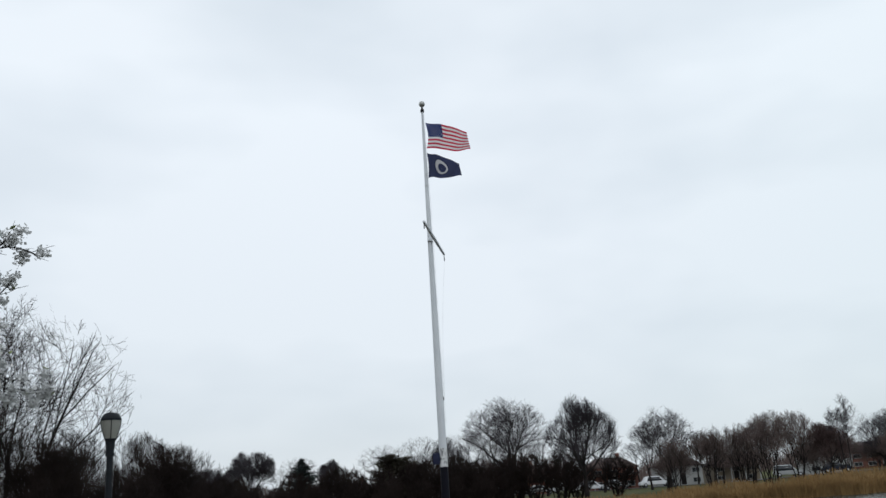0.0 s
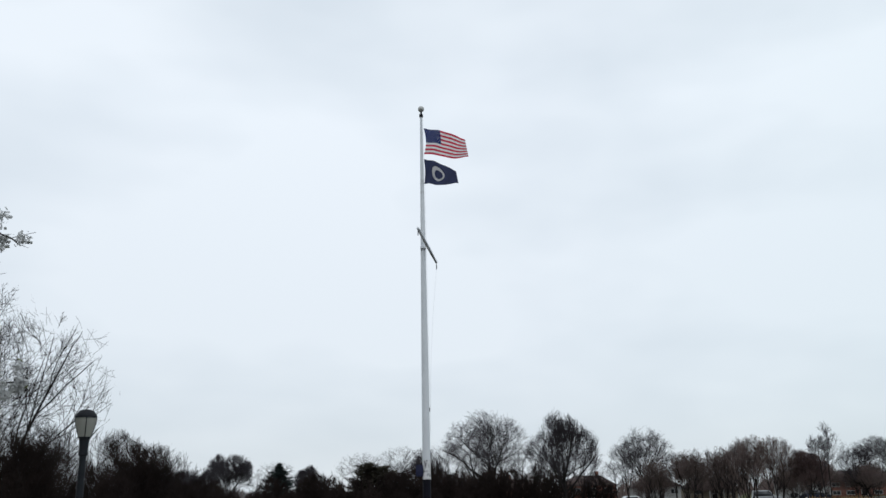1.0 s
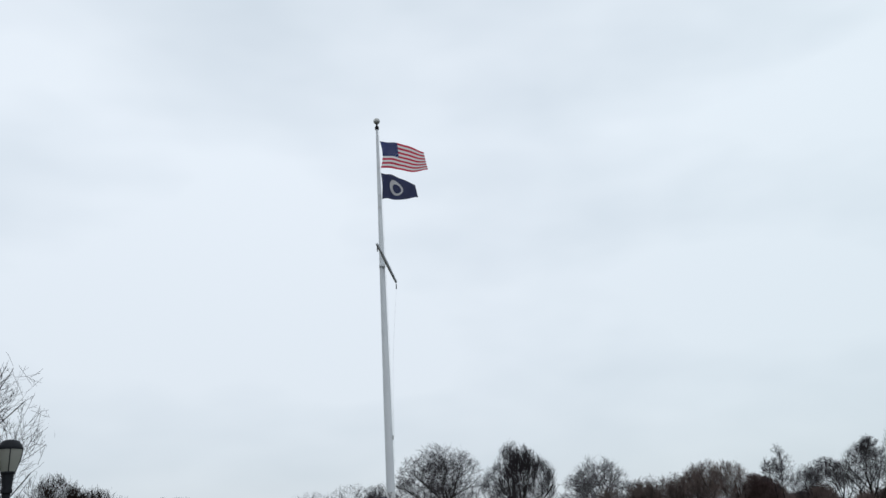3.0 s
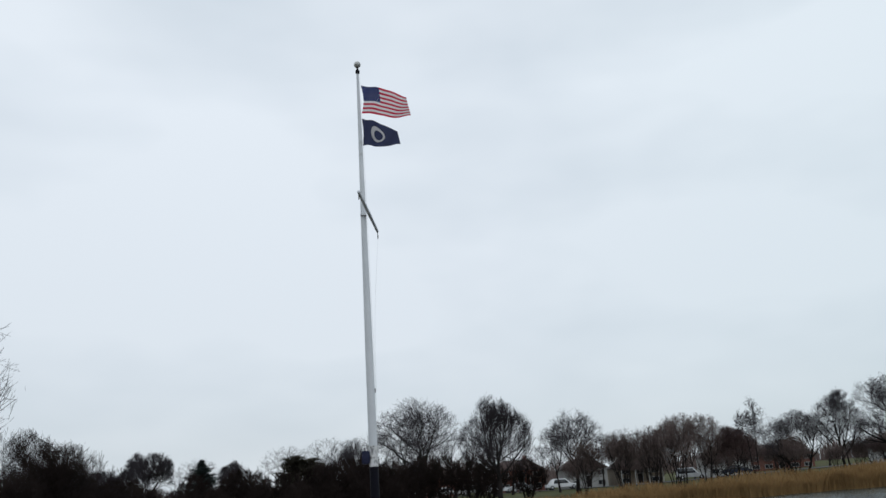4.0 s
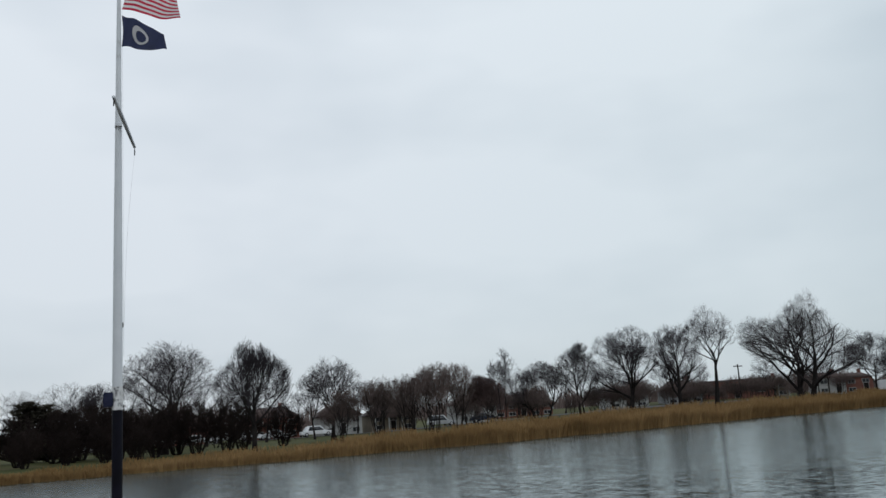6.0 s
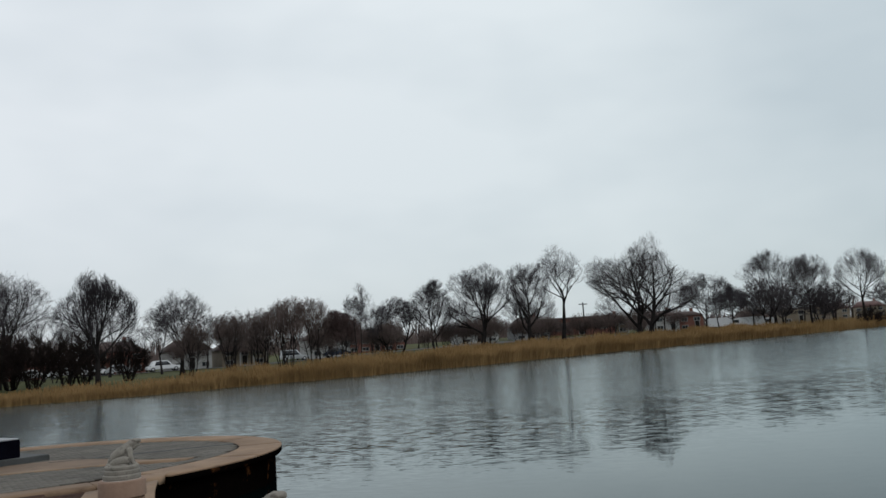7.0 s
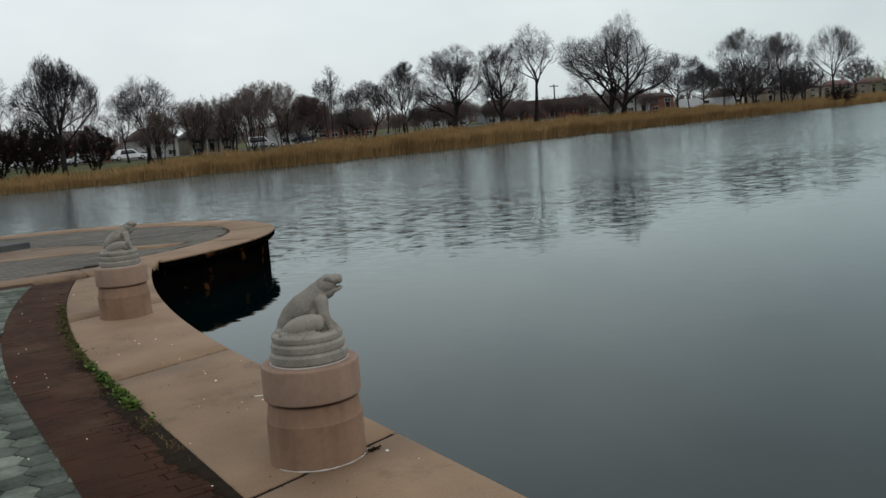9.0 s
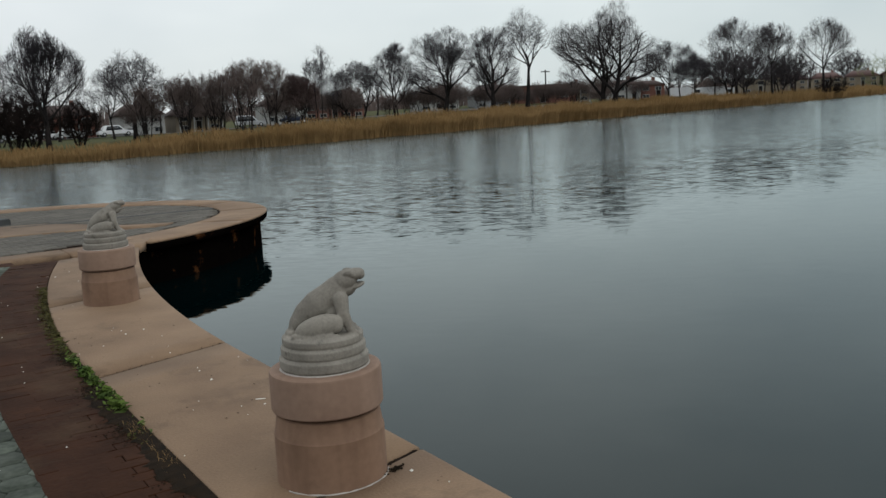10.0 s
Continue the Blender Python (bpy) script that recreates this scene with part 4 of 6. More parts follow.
again(mid, 126.5, 115.9, 120, 0.78)
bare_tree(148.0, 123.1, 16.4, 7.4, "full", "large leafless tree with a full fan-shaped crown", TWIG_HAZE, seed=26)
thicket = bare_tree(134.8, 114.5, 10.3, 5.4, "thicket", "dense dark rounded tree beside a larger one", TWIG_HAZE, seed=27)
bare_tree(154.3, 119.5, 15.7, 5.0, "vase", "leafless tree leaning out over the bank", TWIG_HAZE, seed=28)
again(thicket, 172.8, 127.6, 70, 1.0)
again(thicket, 144.5, 118.5, 200, 0.85)
again(thicket, 160.5, 122.0, 320, 0.8)
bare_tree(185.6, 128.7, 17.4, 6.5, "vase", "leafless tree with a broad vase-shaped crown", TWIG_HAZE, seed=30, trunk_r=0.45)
again(thicket, 279.8, 181.0, 30, 1.3, "distant dome-shaped dark tree")
bare_tree(258.1, 158.4, 11.4, 7.0, "dense", "distant willow with yellow-green spring twigs", LEAFBUD, seed=32)
bare_tree(-14.2, 110.0, 6.1, 1.8, "full", "small round-crowned leafless tree beside a conifer", seed=33)
bare_tree(0.0, 122.9, 8.8, 2.6, "round", "pale leafless tree far behind the flagpole", seed=34)
left_mid = bare_tree(-18.0, 83.1, 6.4, 2.6, "full", "twiggy leafless tree in a brown thicket", TWIG, seed=35)
again(left_mid, -21.5, 82.0, 140, 0.78)
again(left_mid, -25.0, 80.0, 40, 0.9)
dark_shrub = bare_tree(-14.8, 45.7, 5.4, 3.2, "shrub", "dark twiggy shrub tree behind the street lamp", TWIG_RED, seed=36, group="dark shrubs beyond the lamp")
for k, (fx, fy, ft, fs) in enumerate([(-17.2, 57.8, 70, 0.9), (-12.9, 50.5, 150, 0.72), (-19.5, 46.0, 220, 0.95), (-13.4, 31.6, 100, 0.74), (-16.6, 31.2, 300, 0.86), (-19.5, 33.0, 30, 0.85), (-11.9, 34.5, 210, 0.62), (-13.2, 58.5, 20, 0.72), (-10.6, 60.5, 110, 0.6)]):
    again(dark_shrub, fx, fy, ft, fs)
bare_tree(-17.4, 35.4, 11.0, 4.9, "spread", "wide-spreading leafless tree with fine rising twigs", TWIG_RED, seed=37, trunk_r=0.22, turn=24, group="trees beyond the lamp")
orn = bare_tree(8.1, 86.4, 4.8, 2.4, "scrub", "small dark ornamental tree with crooked stems", TWIG_RED, seed=38)
for fx, fy, ft, fs in [(10.7, 86.1, 60, 1.0), (3.0, 88.0, 250, 0.95), (-1.5, 95.0, 20, 1.1), (5.5, 98.0, 140, 1.0), (-10.0, 96.0, 220, 0.95), (-13.0, 102.0, 40, 1.0), (1.0, 90.0, 70, 1.05), (-3.5, 91.0, 170, 1.0), (12.5, 89.0, 30, 0.9), (0.5, 99.0, 310, 1.15), (17.5, 95.0, 10, 0.9), (1.5, 86.0, 200, 0.9), (4.5, 84.8, 100, 0.8), (-2.2, 87.5, 10, 0.95), (6.6, 89.0, 280, 1.0), (-10.0, 84.0, 40, 0.95), (-14.0, 82.5, 190, 0.9), (-6.0, 84.5, 300, 0.85), (-22.0, 90.0, 90, 1.1), (-11.5, 79.0, 20, 0.62), (-8.4, 80.0, 140, 0.55), (-5.2, 79.2, 250, 0.6), (-2.4, 80.6, 80, 0.58), (0.4, 79.6, 330, 0.6), (3.0, 80.4, 190, 0.55), (-14.6, 78.6, 300, 0.6)]:
    again(orn, fx, fy, ft, fs)
filler = bare_tree(44.0, 106.0, 5.8, 3.4, "low", "low brown tree in front of the houses", TWIG_WARM, seed=39, group="trees along the street")
for fx, fy, ft, fs in [(49, 104, 40, 0.75), (61, 104, 10, 0.8), (66, 104, 60, 0.85), (73, 102, 120, 0.8), (40, 100, 200, 0.7), (34, 104, 140, 0.8), (13, 112, 220, 0.85), (4, 114, 20, 0.9), (142, 124, 10, 0.8), (57, 118, 60, 0.9), (92, 114, 80, 0.75), (98, 118, 160, 0.8), (104, 121, 20, 0.8), (110, 122, 240, 0.85), (79, 108, 200, 0.75), (121, 124, 60, 0.7), (70, 112, 330, 0.9), (96, 108, 100, 0.6), (101, 112, 220, 0.62), (53, 109, 280, 0.8), (8, 108, 75, 0.9), (24, 98, 230, 0.7)]:
    again(filler, fx, fy, ft, fs)
street_tree = bare_tree(40.0, 147.0, 8.5, 3.8, "light", "leafless street tree among the houses", seed=40, group="trees along the street")
for fx, fy, ft, fs in [(20, 150, 30, 1.0), (55, 146, 80, 0.9), (68, 144, 20, 1.05), (82, 136, 140, 0.95), (8, 150, 220, 1.0), (-6, 150, 10, 0.95), (31, 149, 60, 0.9), (94, 134, 60, 0.8), (165, 142, 50, 0.9), (-24, 145, 90, 1.0), (48, 149, 200, 0.8), (75, 140, 300, 0.9), (60, 108, 40, 0.85), (66, 106, 150, 0.75), (74, 108, 250, 0.9), (81, 112, 10, 0.8), (98, 116, 120, 0.85), (105, 113, 200, 0.8), (112, 118, 330, 1.0), (128, 120, 60, 1.0), (140, 122, 170, 1.1), (163, 128, 280, 1.15), (171, 131, 20, 1.15), (45, 104, 90, 0.75), (33, 99, 210, 0.75), (-3, 118, 15, 1.05), (3, 124, 130, 1.15), (9.5, 121, 250, 1.1), (13.5, 126, 60, 1.15), (18, 119, 180, 0.95), (21.5, 127, 300, 1.05), (27, 122, 95, 0.95), (31, 128, 20, 1.0), (37, 123, 210, 0.95), (42.5, 127, 330, 1.0), (49, 122, 140, 0.9), (-9, 124, 80, 1.0)]:
    again(street_tree, fx, fy, ft, fs)


def conifer(x, y, height, half, label, mat, seed, tiers=15, tilt=-0.15, first=0.12, tuft=0.2, shape=0.9):
    """A conifer: straight trunk and whorls of boughs set with needle tufts."""
    r = np.random.default_rng(seed)
    z = float(ground_z(np.array([x]), np.array([y]))[0]) - 0.05
    tree = thing("conifer", label, "conifer", pose(x, y, z), "conifers")
    tube_part("trunk", [(0, 0, 0), (0.05, 0, height * 0.5), (0, 0.03, height)], (0.16, 0.1, 0.02), BARK, tree)
    vs, fs, at = [], [], 0
    for k in range(tiers * 13):
        f = r.random() ** 1.25
        h = height * (first + (1 - first) * f) - 0.1
        a = r.uniform(0, 6.28)
        ln = (half * (1 - f) ** shape + 0.08) * r.uniform(0.6, 1.1)
        rows = max(3, int(ln / (tuft * 0.8)))
        for m_ in range(rows):
            u = (m_ + r.uniform(0.3, 1)) / rows
            c = np.array([np.cos(a) * ln * u, np.sin(a) * ln * u, h + tilt * ln * u + 0.22 * ln * u * u])
            size = tuft * r.uniform(0.6, 1.1) * (1.15 - 0.5 * u)
            for _ in range(5):
                d = r.normal(size=(3, 3)) * np.array([size, size, size * 0.38])
                vs.append(c + d)
                fs.append([at, at + 1, at + 2])
                at += 3
    part("crown", mesh_of("crown", np.concatenate(vs), np.array(fs)), mat, tree)


conifer(-17.9, 111.4, 6.6, 4.6, "dark blue-green pointed spruce across the pond", NEEDLE, 3, tiers=30, shape=0.85)
conifer(-6.4, 100.7, 6.1, 3.3, "broad dark cedar with layered brownish boughs", CEDAR, 5, tiers=18, tilt=0.0, first=0.06, tuft=0.27, shape=0.38)
conifer(-4.6, 101.5, 5.6, 2.6, "dark rounded cedar with layered boughs", CEDAR, 6, tiers=15, tilt=0.05, first=0.06, tuft=0.27, shape=0.36)

# flowering pear close by
pear = thing("flowering_pear_tree", "flowering pear tree with clusters of white blossom", "tree", pose(-9.3, 9.45, 0.1, 0, 0, 26))
PEAR_LOBES = [(0.1, 0.6, 0.7, 0.26), (0.62, 0.68, 0.36, 0.09), (0.82, 0.735, 0.2, 0.045), (0.62, 0.6, 0.36, 0.07), (0.82, 0.505, 0.2, 0.025), (0.6, 0.47, 0.3, 0.04), (-0.5, 0.6, 0.5, 0.25), (0.3, 0.86, 0.4, 0.1)]
thick, fine, tips = grow(52, 6.7, 4.7, PEAR_LOBES, first=0.25, trunk_r=0.13, points=1300, lift=0.1, shoots=900, twigs=2, twig_len=0.03, tip_r=0.006, kill=2.1)
part("trunk", mesh_of("trunk", *thick, smooth=True), BARK, pear)
tagged(part("twigs", mesh_of("twigs", *fine), BARK, pear), kind="stuff")
r = np.random.default_rng(8)
tips = tips[(np.linalg.norm(tips[:, :2], axis=1) > 1.2) & (r.random(len(tips)) < 0.36)]
per = 80
cl = np.repeat(tips, per, 0) + r.normal(size=(len(tips) * per, 3)) * np.array([0.043, 0.043, 0.036])
dv = r.normal(size=(len(cl), 2, 3))
dv *= 0.024 / np.linalg.norm(dv, axis=-1, keepdims=True)
quad = np.stack([cl - dv[:, 0], cl - dv[:, 1], cl + dv[:, 0], cl + dv[:, 1]], 1)
tagged(part("blossom", mesh_of("blossom", quad, np.arange(len(cl) * 4).reshape(-1, 4)), BLOSSOM, pear, "white blossom clusters"), kind="stuff")
lc = tips[::2] + r.normal(size=(len(tips[::2]), 3)) * 0.07
dv = r.normal(size=(len(lc), 2, 3)) * 0.022
quad = np.stack([lc - dv[:, 0], lc - dv[:, 1], lc + dv[:, 0], lc + dv[:, 1]], 1)
tagged(part("young_leaves", mesh_of("young_leaves", quad, np.arange(len(lc) * 4).reshape(-1, 4)), LEAFBUD, pear, "sparse young green leaves"), kind="stuff")


def blades(xs, ys, zs, heights, width, bend, seed):
    """Upright bent blades, each two quads of cloth-thin leaf."""
    r = np.random.default_rng(seed)
    n_ = len(xs)
    a, lean = r.uniform(0, 6.28, n_), r.uniform(0, 6.28, n_)
    side = np.stack([np.cos(a), np.sin(a), 0 * a], -1) * width
    top = np.stack([np.cos(lean), np.sin(lean), 0 * a], -1) * (heights * bend * r.uniform(0.2, 1, n_))[:, None]
    p = np.stack([xs, ys, zs], -1)
    up = np.array([0, 0, 1.0]) * heights[:, None]
    rows = [p - side, p + side, p + up * 0.6 + top * 0.35 + side * 1.1, p + up * 0.6 + top * 0.35 - side * 1.1, p + up + top + side * 0.5, p + up + top - side * 0.5]
    v = np.stack(rows, 1)
    base = np.arange(n_)[:, None] * 6
    q = np.concatenate([base + np.array([[0, 1, 2, 3]]), base + np.array([[3, 2, 4, 5]])])
    return v.reshape(-1, 3), q


r = np.random.default_rng(21)
rx = np.concatenate([r.uniform(-60, 40, 27000), r.uniform(40, 130, 34000), r.uniform(130, 380, 22000)])
deep = np.interp(rx, [-60, 0, 15, 40, 120, 380], [1.5, 2.2, 3.5, 5.5, 9, 14])
off = r.uniform(-0.6, 1, len(rx)) * deep
off = np.where(off < -0.6, -0.6, off)
ry = shore_y(rx) + off + 0.4 * np.sin(rx * 1.3) + 0.5 * np.sin(rx * 0.37)
clump = 0.82 + 0.18 * np.sin(rx * 0.9) * np.sin(ry * 0.7 + rx * 0.21)
rh = np.interp(rx, [-60, 0, 12, 30, 60, 380], [0.8, 0.8, 1.0, 1.7, 1.95, 2.2]) * clump * r.uniform(0.78, 1.06, len(rx))
rz = np.maximum(ground_z(rx, ry), -0.72)
reeds = part("reeds", mesh_of("reeds", *blades(rx, ry, rz, rh, 0.02, 0.42, 5)), REED)
tagged(reeds, "dry tan reed bed along the far shore", "reeds", kind="stuff")

r = np.random.default_rng(33)
az = r.uniform(-40, 75, 26000)
dist = r.uniform(230, 420, len(az))
wx, wy = dist * np.sin(np.radians(az)), dist * np.cos(np.radians(az))
keep = wy > shore_y(wx) + 30
wx, wy, dist, az = wx[keep], wy[keep], dist[keep], az[keep]
wh = (5.5 + 2.2 * np.sin(az * 0.9) * np.sin(az * 0.31) + 1.2 * np.sin(az * 3.1)) * r.uniform(0.35, 1.0, len(wx)) * dist / 300
woods = part("far_woods", mesh_of("far_woods", *blades(wx, wy, ground_z(wx, wy), wh, 0.085, 0.25, 6)), TWIG_WARM)
tagged(woods, "distant leafless woods on the skyline", "woods", kind="stuff")

bare_tree(174.0, 119.6, 4.4, 3.6, "scrub", "dark bush at the far water's edge", TWIG_RED, seed=41)


# ---- street: houses, cars, poles ----
road = part("road", mesh_of("road", np.stack([np.concatenate([np.linspace(-120, 320, 60)] * 2), np.concatenate([np.interp(np.linspace(-120, 320, 60), [-120, 40, 110, 320], [141, 141, 118, 150]) + d for d in (0, 7)]), np.zeros(120)], -1) + np.stack([np.zeros(120), np.zeros(120), ground_z(np.concatenate([np.linspace(-120, 320, 60)] * 2), np.concatenate([np.interp(np.linspace(-120, 320, 60), [-120, 40, 110, 320], [141, 141, 118, 150]) + d for d in (0, 7)])) + 0.12], -1), np.stack([np.arange(59), np.arange(1, 60), 60 + np.arange(1, 60), 60 + np.arange(59)], -1)), ASPHALT)
tagged(road, "asphalt street beyond the park", "road", kind="structure")


def window(parent, x, z, w, h, y=0.0):
    f = part("window", box(x - w / 2 - 0.08, x + w / 2 + 0.08, y - 0.09, y + 0.02, z - 0.08, z + h + 0.08), TRIM, parent, "white-framed window")
    part("pane", box(x - w / 2, x - 0.03, y - 0.1, y - 0.085, z, z + h), GLASS_DARK, f)
    part("pane", box(x + 0.03, x + w / 2, y - 0.1, y - 0.085, z, z + h), GLASS_DARK, f)


def house(x, y, w, eave, d, wall, roof, label, turn=0.0, ridge=1.8, floors=2, bays=3, porch=False, flat=False):
    """A house whose front looks along -y: walls, roof, windows, a door and, where it has one, a porch."""
    z = float(ground_z(np.array([x]), np.array([y]))[0]) - 0.1
    h = thing("house", label, "house", pose(x, y, z, 0, 0, turn), "houses along the street")
    eave = (eave - z) * 0.82
    part("wall", box(-w / 2, w / 2, 0, d, 0, eave), wall, h)
    if flat:
        part("roof", box(-w / 2 - 0.12, w / 2 + 0.12, -0.12, d + 0.12, eave, eave + 0.35), roof, h)
    else:
        o = 0.35
        v = [(-w / 2 - o, -o, eave), (w / 2 + o, -o, eave), (w / 2 + o, d + o, eave), (-w / 2 - o, d + o, eave), (-w / 2 + w * 0.22, d / 2, eave + ridge), (w / 2 - w * 0.22, d / 2, eave + ridge)]
        rf = part("roof", mesh_of("roof", v, [np.array([[0, 1, 5, 4], [2, 3, 4, 5], [3, 2, 1, 0]]), np.array([[1, 2, 5], [3, 0, 4]])]), roof, h)
        part("chimney", box(w * 0.18, w * 0.18 + 0.6, d * 0.5, d * 0.5 + 0.6, eave + ridge * 0.5, eave + ridge + 0.7), RED_WALL, rf)
    level = eave / floors
    for f in range(floors):
        for k in range(bays):
            bx = (k + 0.5) / bays * w - w / 2
            if f == 0 and k == bays // 2:
                dr = part("door", box(bx - 0.5, bx + 0.5, -0.06, 0.02, 0.2, 2.3), TRIM, h)
                part("door_panel", box(bx - 0.42, bx + 0.42, -0.075, -0.055, 0.25, 2.2), BARK, dr)
            else:
                window(h, bx, f * level + level * 0.35, 1.15, level * 0.42)
    if porch:
        pr = part("porch", box(-w / 2, w / 2, -1.8, -0.02, 2.5, 2.75), roof, h)
        for k in (-0.46, -0.15, 0.15, 0.46):
            part("post", box(k * w - 0.07, k * w + 0.07, -1.75, -1.6, 0, 2.5), TRIM, pr)
    return h


house(27.5, 152.0, 8.0, 4.3, 9, RED_WALL, ROOF, "red brick two-storey house with white window frames", 0, porch=True)
house(38.8, 151.4, 6.5, 3.8, 9, WHITE_WALL, ROOF, "white sided house behind leafless trees", 0)
house(47.5, 151.0, 7.5, 3.4, 9, BEIGE_WALL, ROOF, "beige house with a brown hipped roof and porch", -5, porch=True)
house(61.5, 147.0, 7.0, 4.3, 9, WHITE_WALL, ROOF, "pale house half hidden by trees", -10)
house(72.5, 151.0, 11.0, 4.0, 10, RED_WALL, ROOF, "red brick house row with brown roof", -10, bays=5)
house(86.5, 138.0, 7.0, 3.8, 9, WHITE_WALL, ROOF, "white house with a brown roof", -20)
house(93.5, 131.5, 6.0, 4.2, 9, GREY_WALL, ROOF, "grey sided house with white windows", -25)
house(107.2, 134.6, 12.5, 5.4, 10, RED_WALL, ROOF, "long reddish brick building with a flat roof", -30, flat=True, bays=3, floors=1)
house(115.0, 134.5, 5.5, 4.6, 8, BEIGE_WALL, ROOF, "brown-roofed house with a porch", -30, porch=True, ridge=1.2)
house(129.2, 134.6, 5.2, 5.0, 8, WHITE_WALL, ROOF, "white two-storey house with dark windows", -32, bays=2, ridge=1.2)
house(134.4, 133.0, 5.0, 4.8, 8, RED_WALL, ROOF, "small red brick house", -34, bays=2, ridge=1.0)
house(182.0, 143.0, 9.0, 5.4, 9, BEIGE_WALL, ROOF, "yellowish plastered building among trees", -40, flat=True)
row = house(244.0, 178.0, 9.0, 5.4, 10, BEIGE_WALL, ROOF_RED, "distant beige house with a dull red roof", -52, ridge=1.8)
for k in range(1, 4):
    copy_thing(row, pose(244.0 + 6.0 * k, 178.0 - 8.0 * k, row.matrix_basis.translation.z, 0, 0, -52))
house(-2.0, 148.0, 7.0, 3.0, 9, WHITE_WALL, ROOF, "low pale house beyond the park", 4, floors=1, ridge=1.2)
house(12.5, 152.0, 8.5, 4.0, 9, RED_WALL, ROOF, "dark brick house beyond the park", 2)
house(-16.0, 150.0, 8.0, 3.2, 9, BEIGE_WALL, ROOF, "beige house beyond the park", 5, floors=1, ridge=1.2)
house(-38.0, 140.0, 9.0, 4.2, 9, RED_WALL, ROOF, "brick house far behind the thicket", 10)


def car(x, y, turn, paint, label, tall=1.45, long=4.5, boxy=0.0):
    """A parked car: body with a glazed cabin, lights and four wheels."""
    z = float(ground_z(np.array([x]), np.array([y]))[0]) + 0.13
    c = thing("car", label, "car", pose(x, y, z, 0, 0, turn), "cars parked along the street")
    hl = long / 2
    prof = [(-hl, 0.35), (-hl, 0.75), (-hl + 0.5 - 0.4 * boxy, 0.88), (-hl + 1.0 - 0.9 * boxy, tall - 0.08), (-hl + 1.5 - 1.2 * boxy, tall), (hl - 2.1, tall), (hl - 1.35, 0.92), (hl - 0.15, 0.8), (hl, 0.6), (hl, 0.35)]
    k_ = len(prof)
    v = [(px, sy * (0.86 - 0.14 * max(0, (pz - 0.9)) / 0.6), pz) for sy in (-1, 1) for px, pz in prof]
    bm = bmesh.new()
    bv_ = [bm.verts.new(p) for p in v]
    for a in range(k_):
        nb = (a + 1) % k_
        bm.faces.new((bv_[a], bv_[nb], bv_[k_ + nb], bv_[k_ + a]))
    bm.faces.new(bv_[:k_][::-1])
    bm.faces.new(bv_[k_:])
    bmesh.ops.recalc_face_normals(bm, faces=bm.faces[:])
    bmesh.ops.bevel(bm, geom=bm.edges[:], offset=0.05, segments=2, affect="EDGES")
    body = part("body", bm, paint, c)
    for sy in (-1, 1):
        g = [(-hl + 1.1 - 0.85 * boxy, 0.92), (-hl + 1.35 - 1.1 * boxy, tall - 0.12), (hl - 2.2, tall - 0.12), (hl - 1.6, 0.95)]
        gv = [(px, sy * (0.875 - 0.14 * max(0, (pz - 0.9)) / 0.6) + dy, pz) for dy in (0, sy * 0.012) for px, pz in g]
        part("side_window", mesh_of("side_window", gv, np.array([[0, 1, 2, 3], [4, 5, 6, 7], [0, 1, 5, 4], [1, 2, 6, 5], [2, 3, 7, 6], [3, 0, 4, 7]])), GLASS_DARK, body)
        for wx_ in (-hl + 0.85, hl - 0.9):
            w_ = part("wheel", lathe([(0.18, -0.09), (0.31, -0.09), (0.33, -0.05), (0.33, 0.05), (0.31, 0.09), (0.18, 0.09)], 20), TYRE, c, at=pose(wx_, sy * 0.8, 0.32, 90, 0, 0))
            part("rim", lathe([(0.05, -0.095), (0.18, -0.1), (0.18, 0.1), (0.05, 0.095)], 16), CHROME, w_)
        part("headlight", box(hl - 0.06, hl + 0.01, sy * 0.62 - 0.14, sy * 0.62 + 0.14, 0.62, 0.74, 0.02), TRIM, body)
    return c


car(14.2, 143.2, 4, CAR_WHITE, "white parked sedan near the lawn")
car(18.2, 143.4, 2, CAR_WHITE, "white parked sedan beyond the lawn")
car(22.6, 144.6, 3, CAR_WHITE, "white parked estate car", 1.6, 4.5, 0.5)
car(26.2, 144.2, 0, CAR_SILVER, "pale silver parked car")
car(32.6, 144.8, 0, CAR_WHITE, "white parked pickup car", 1.65, 5.2)
car(52.7, 141.5, -15, CAR_SILVER, "silver parked van between tree trunks", 1.8, 4.8, 0.9)
car(58.0, 136.5, -15, CAR_DARK, "dark blue parked car")
car(4.0, 143.0, 3, CAR_DARK, "dark blue parked car beyond the pond")
car(-1.5, 142.8, 3, CAR_SILVER, "silver parked car beyond the pond")
car(8.6, 143.2, 3, CAR_SILVER, "silver parked car by the lawn")


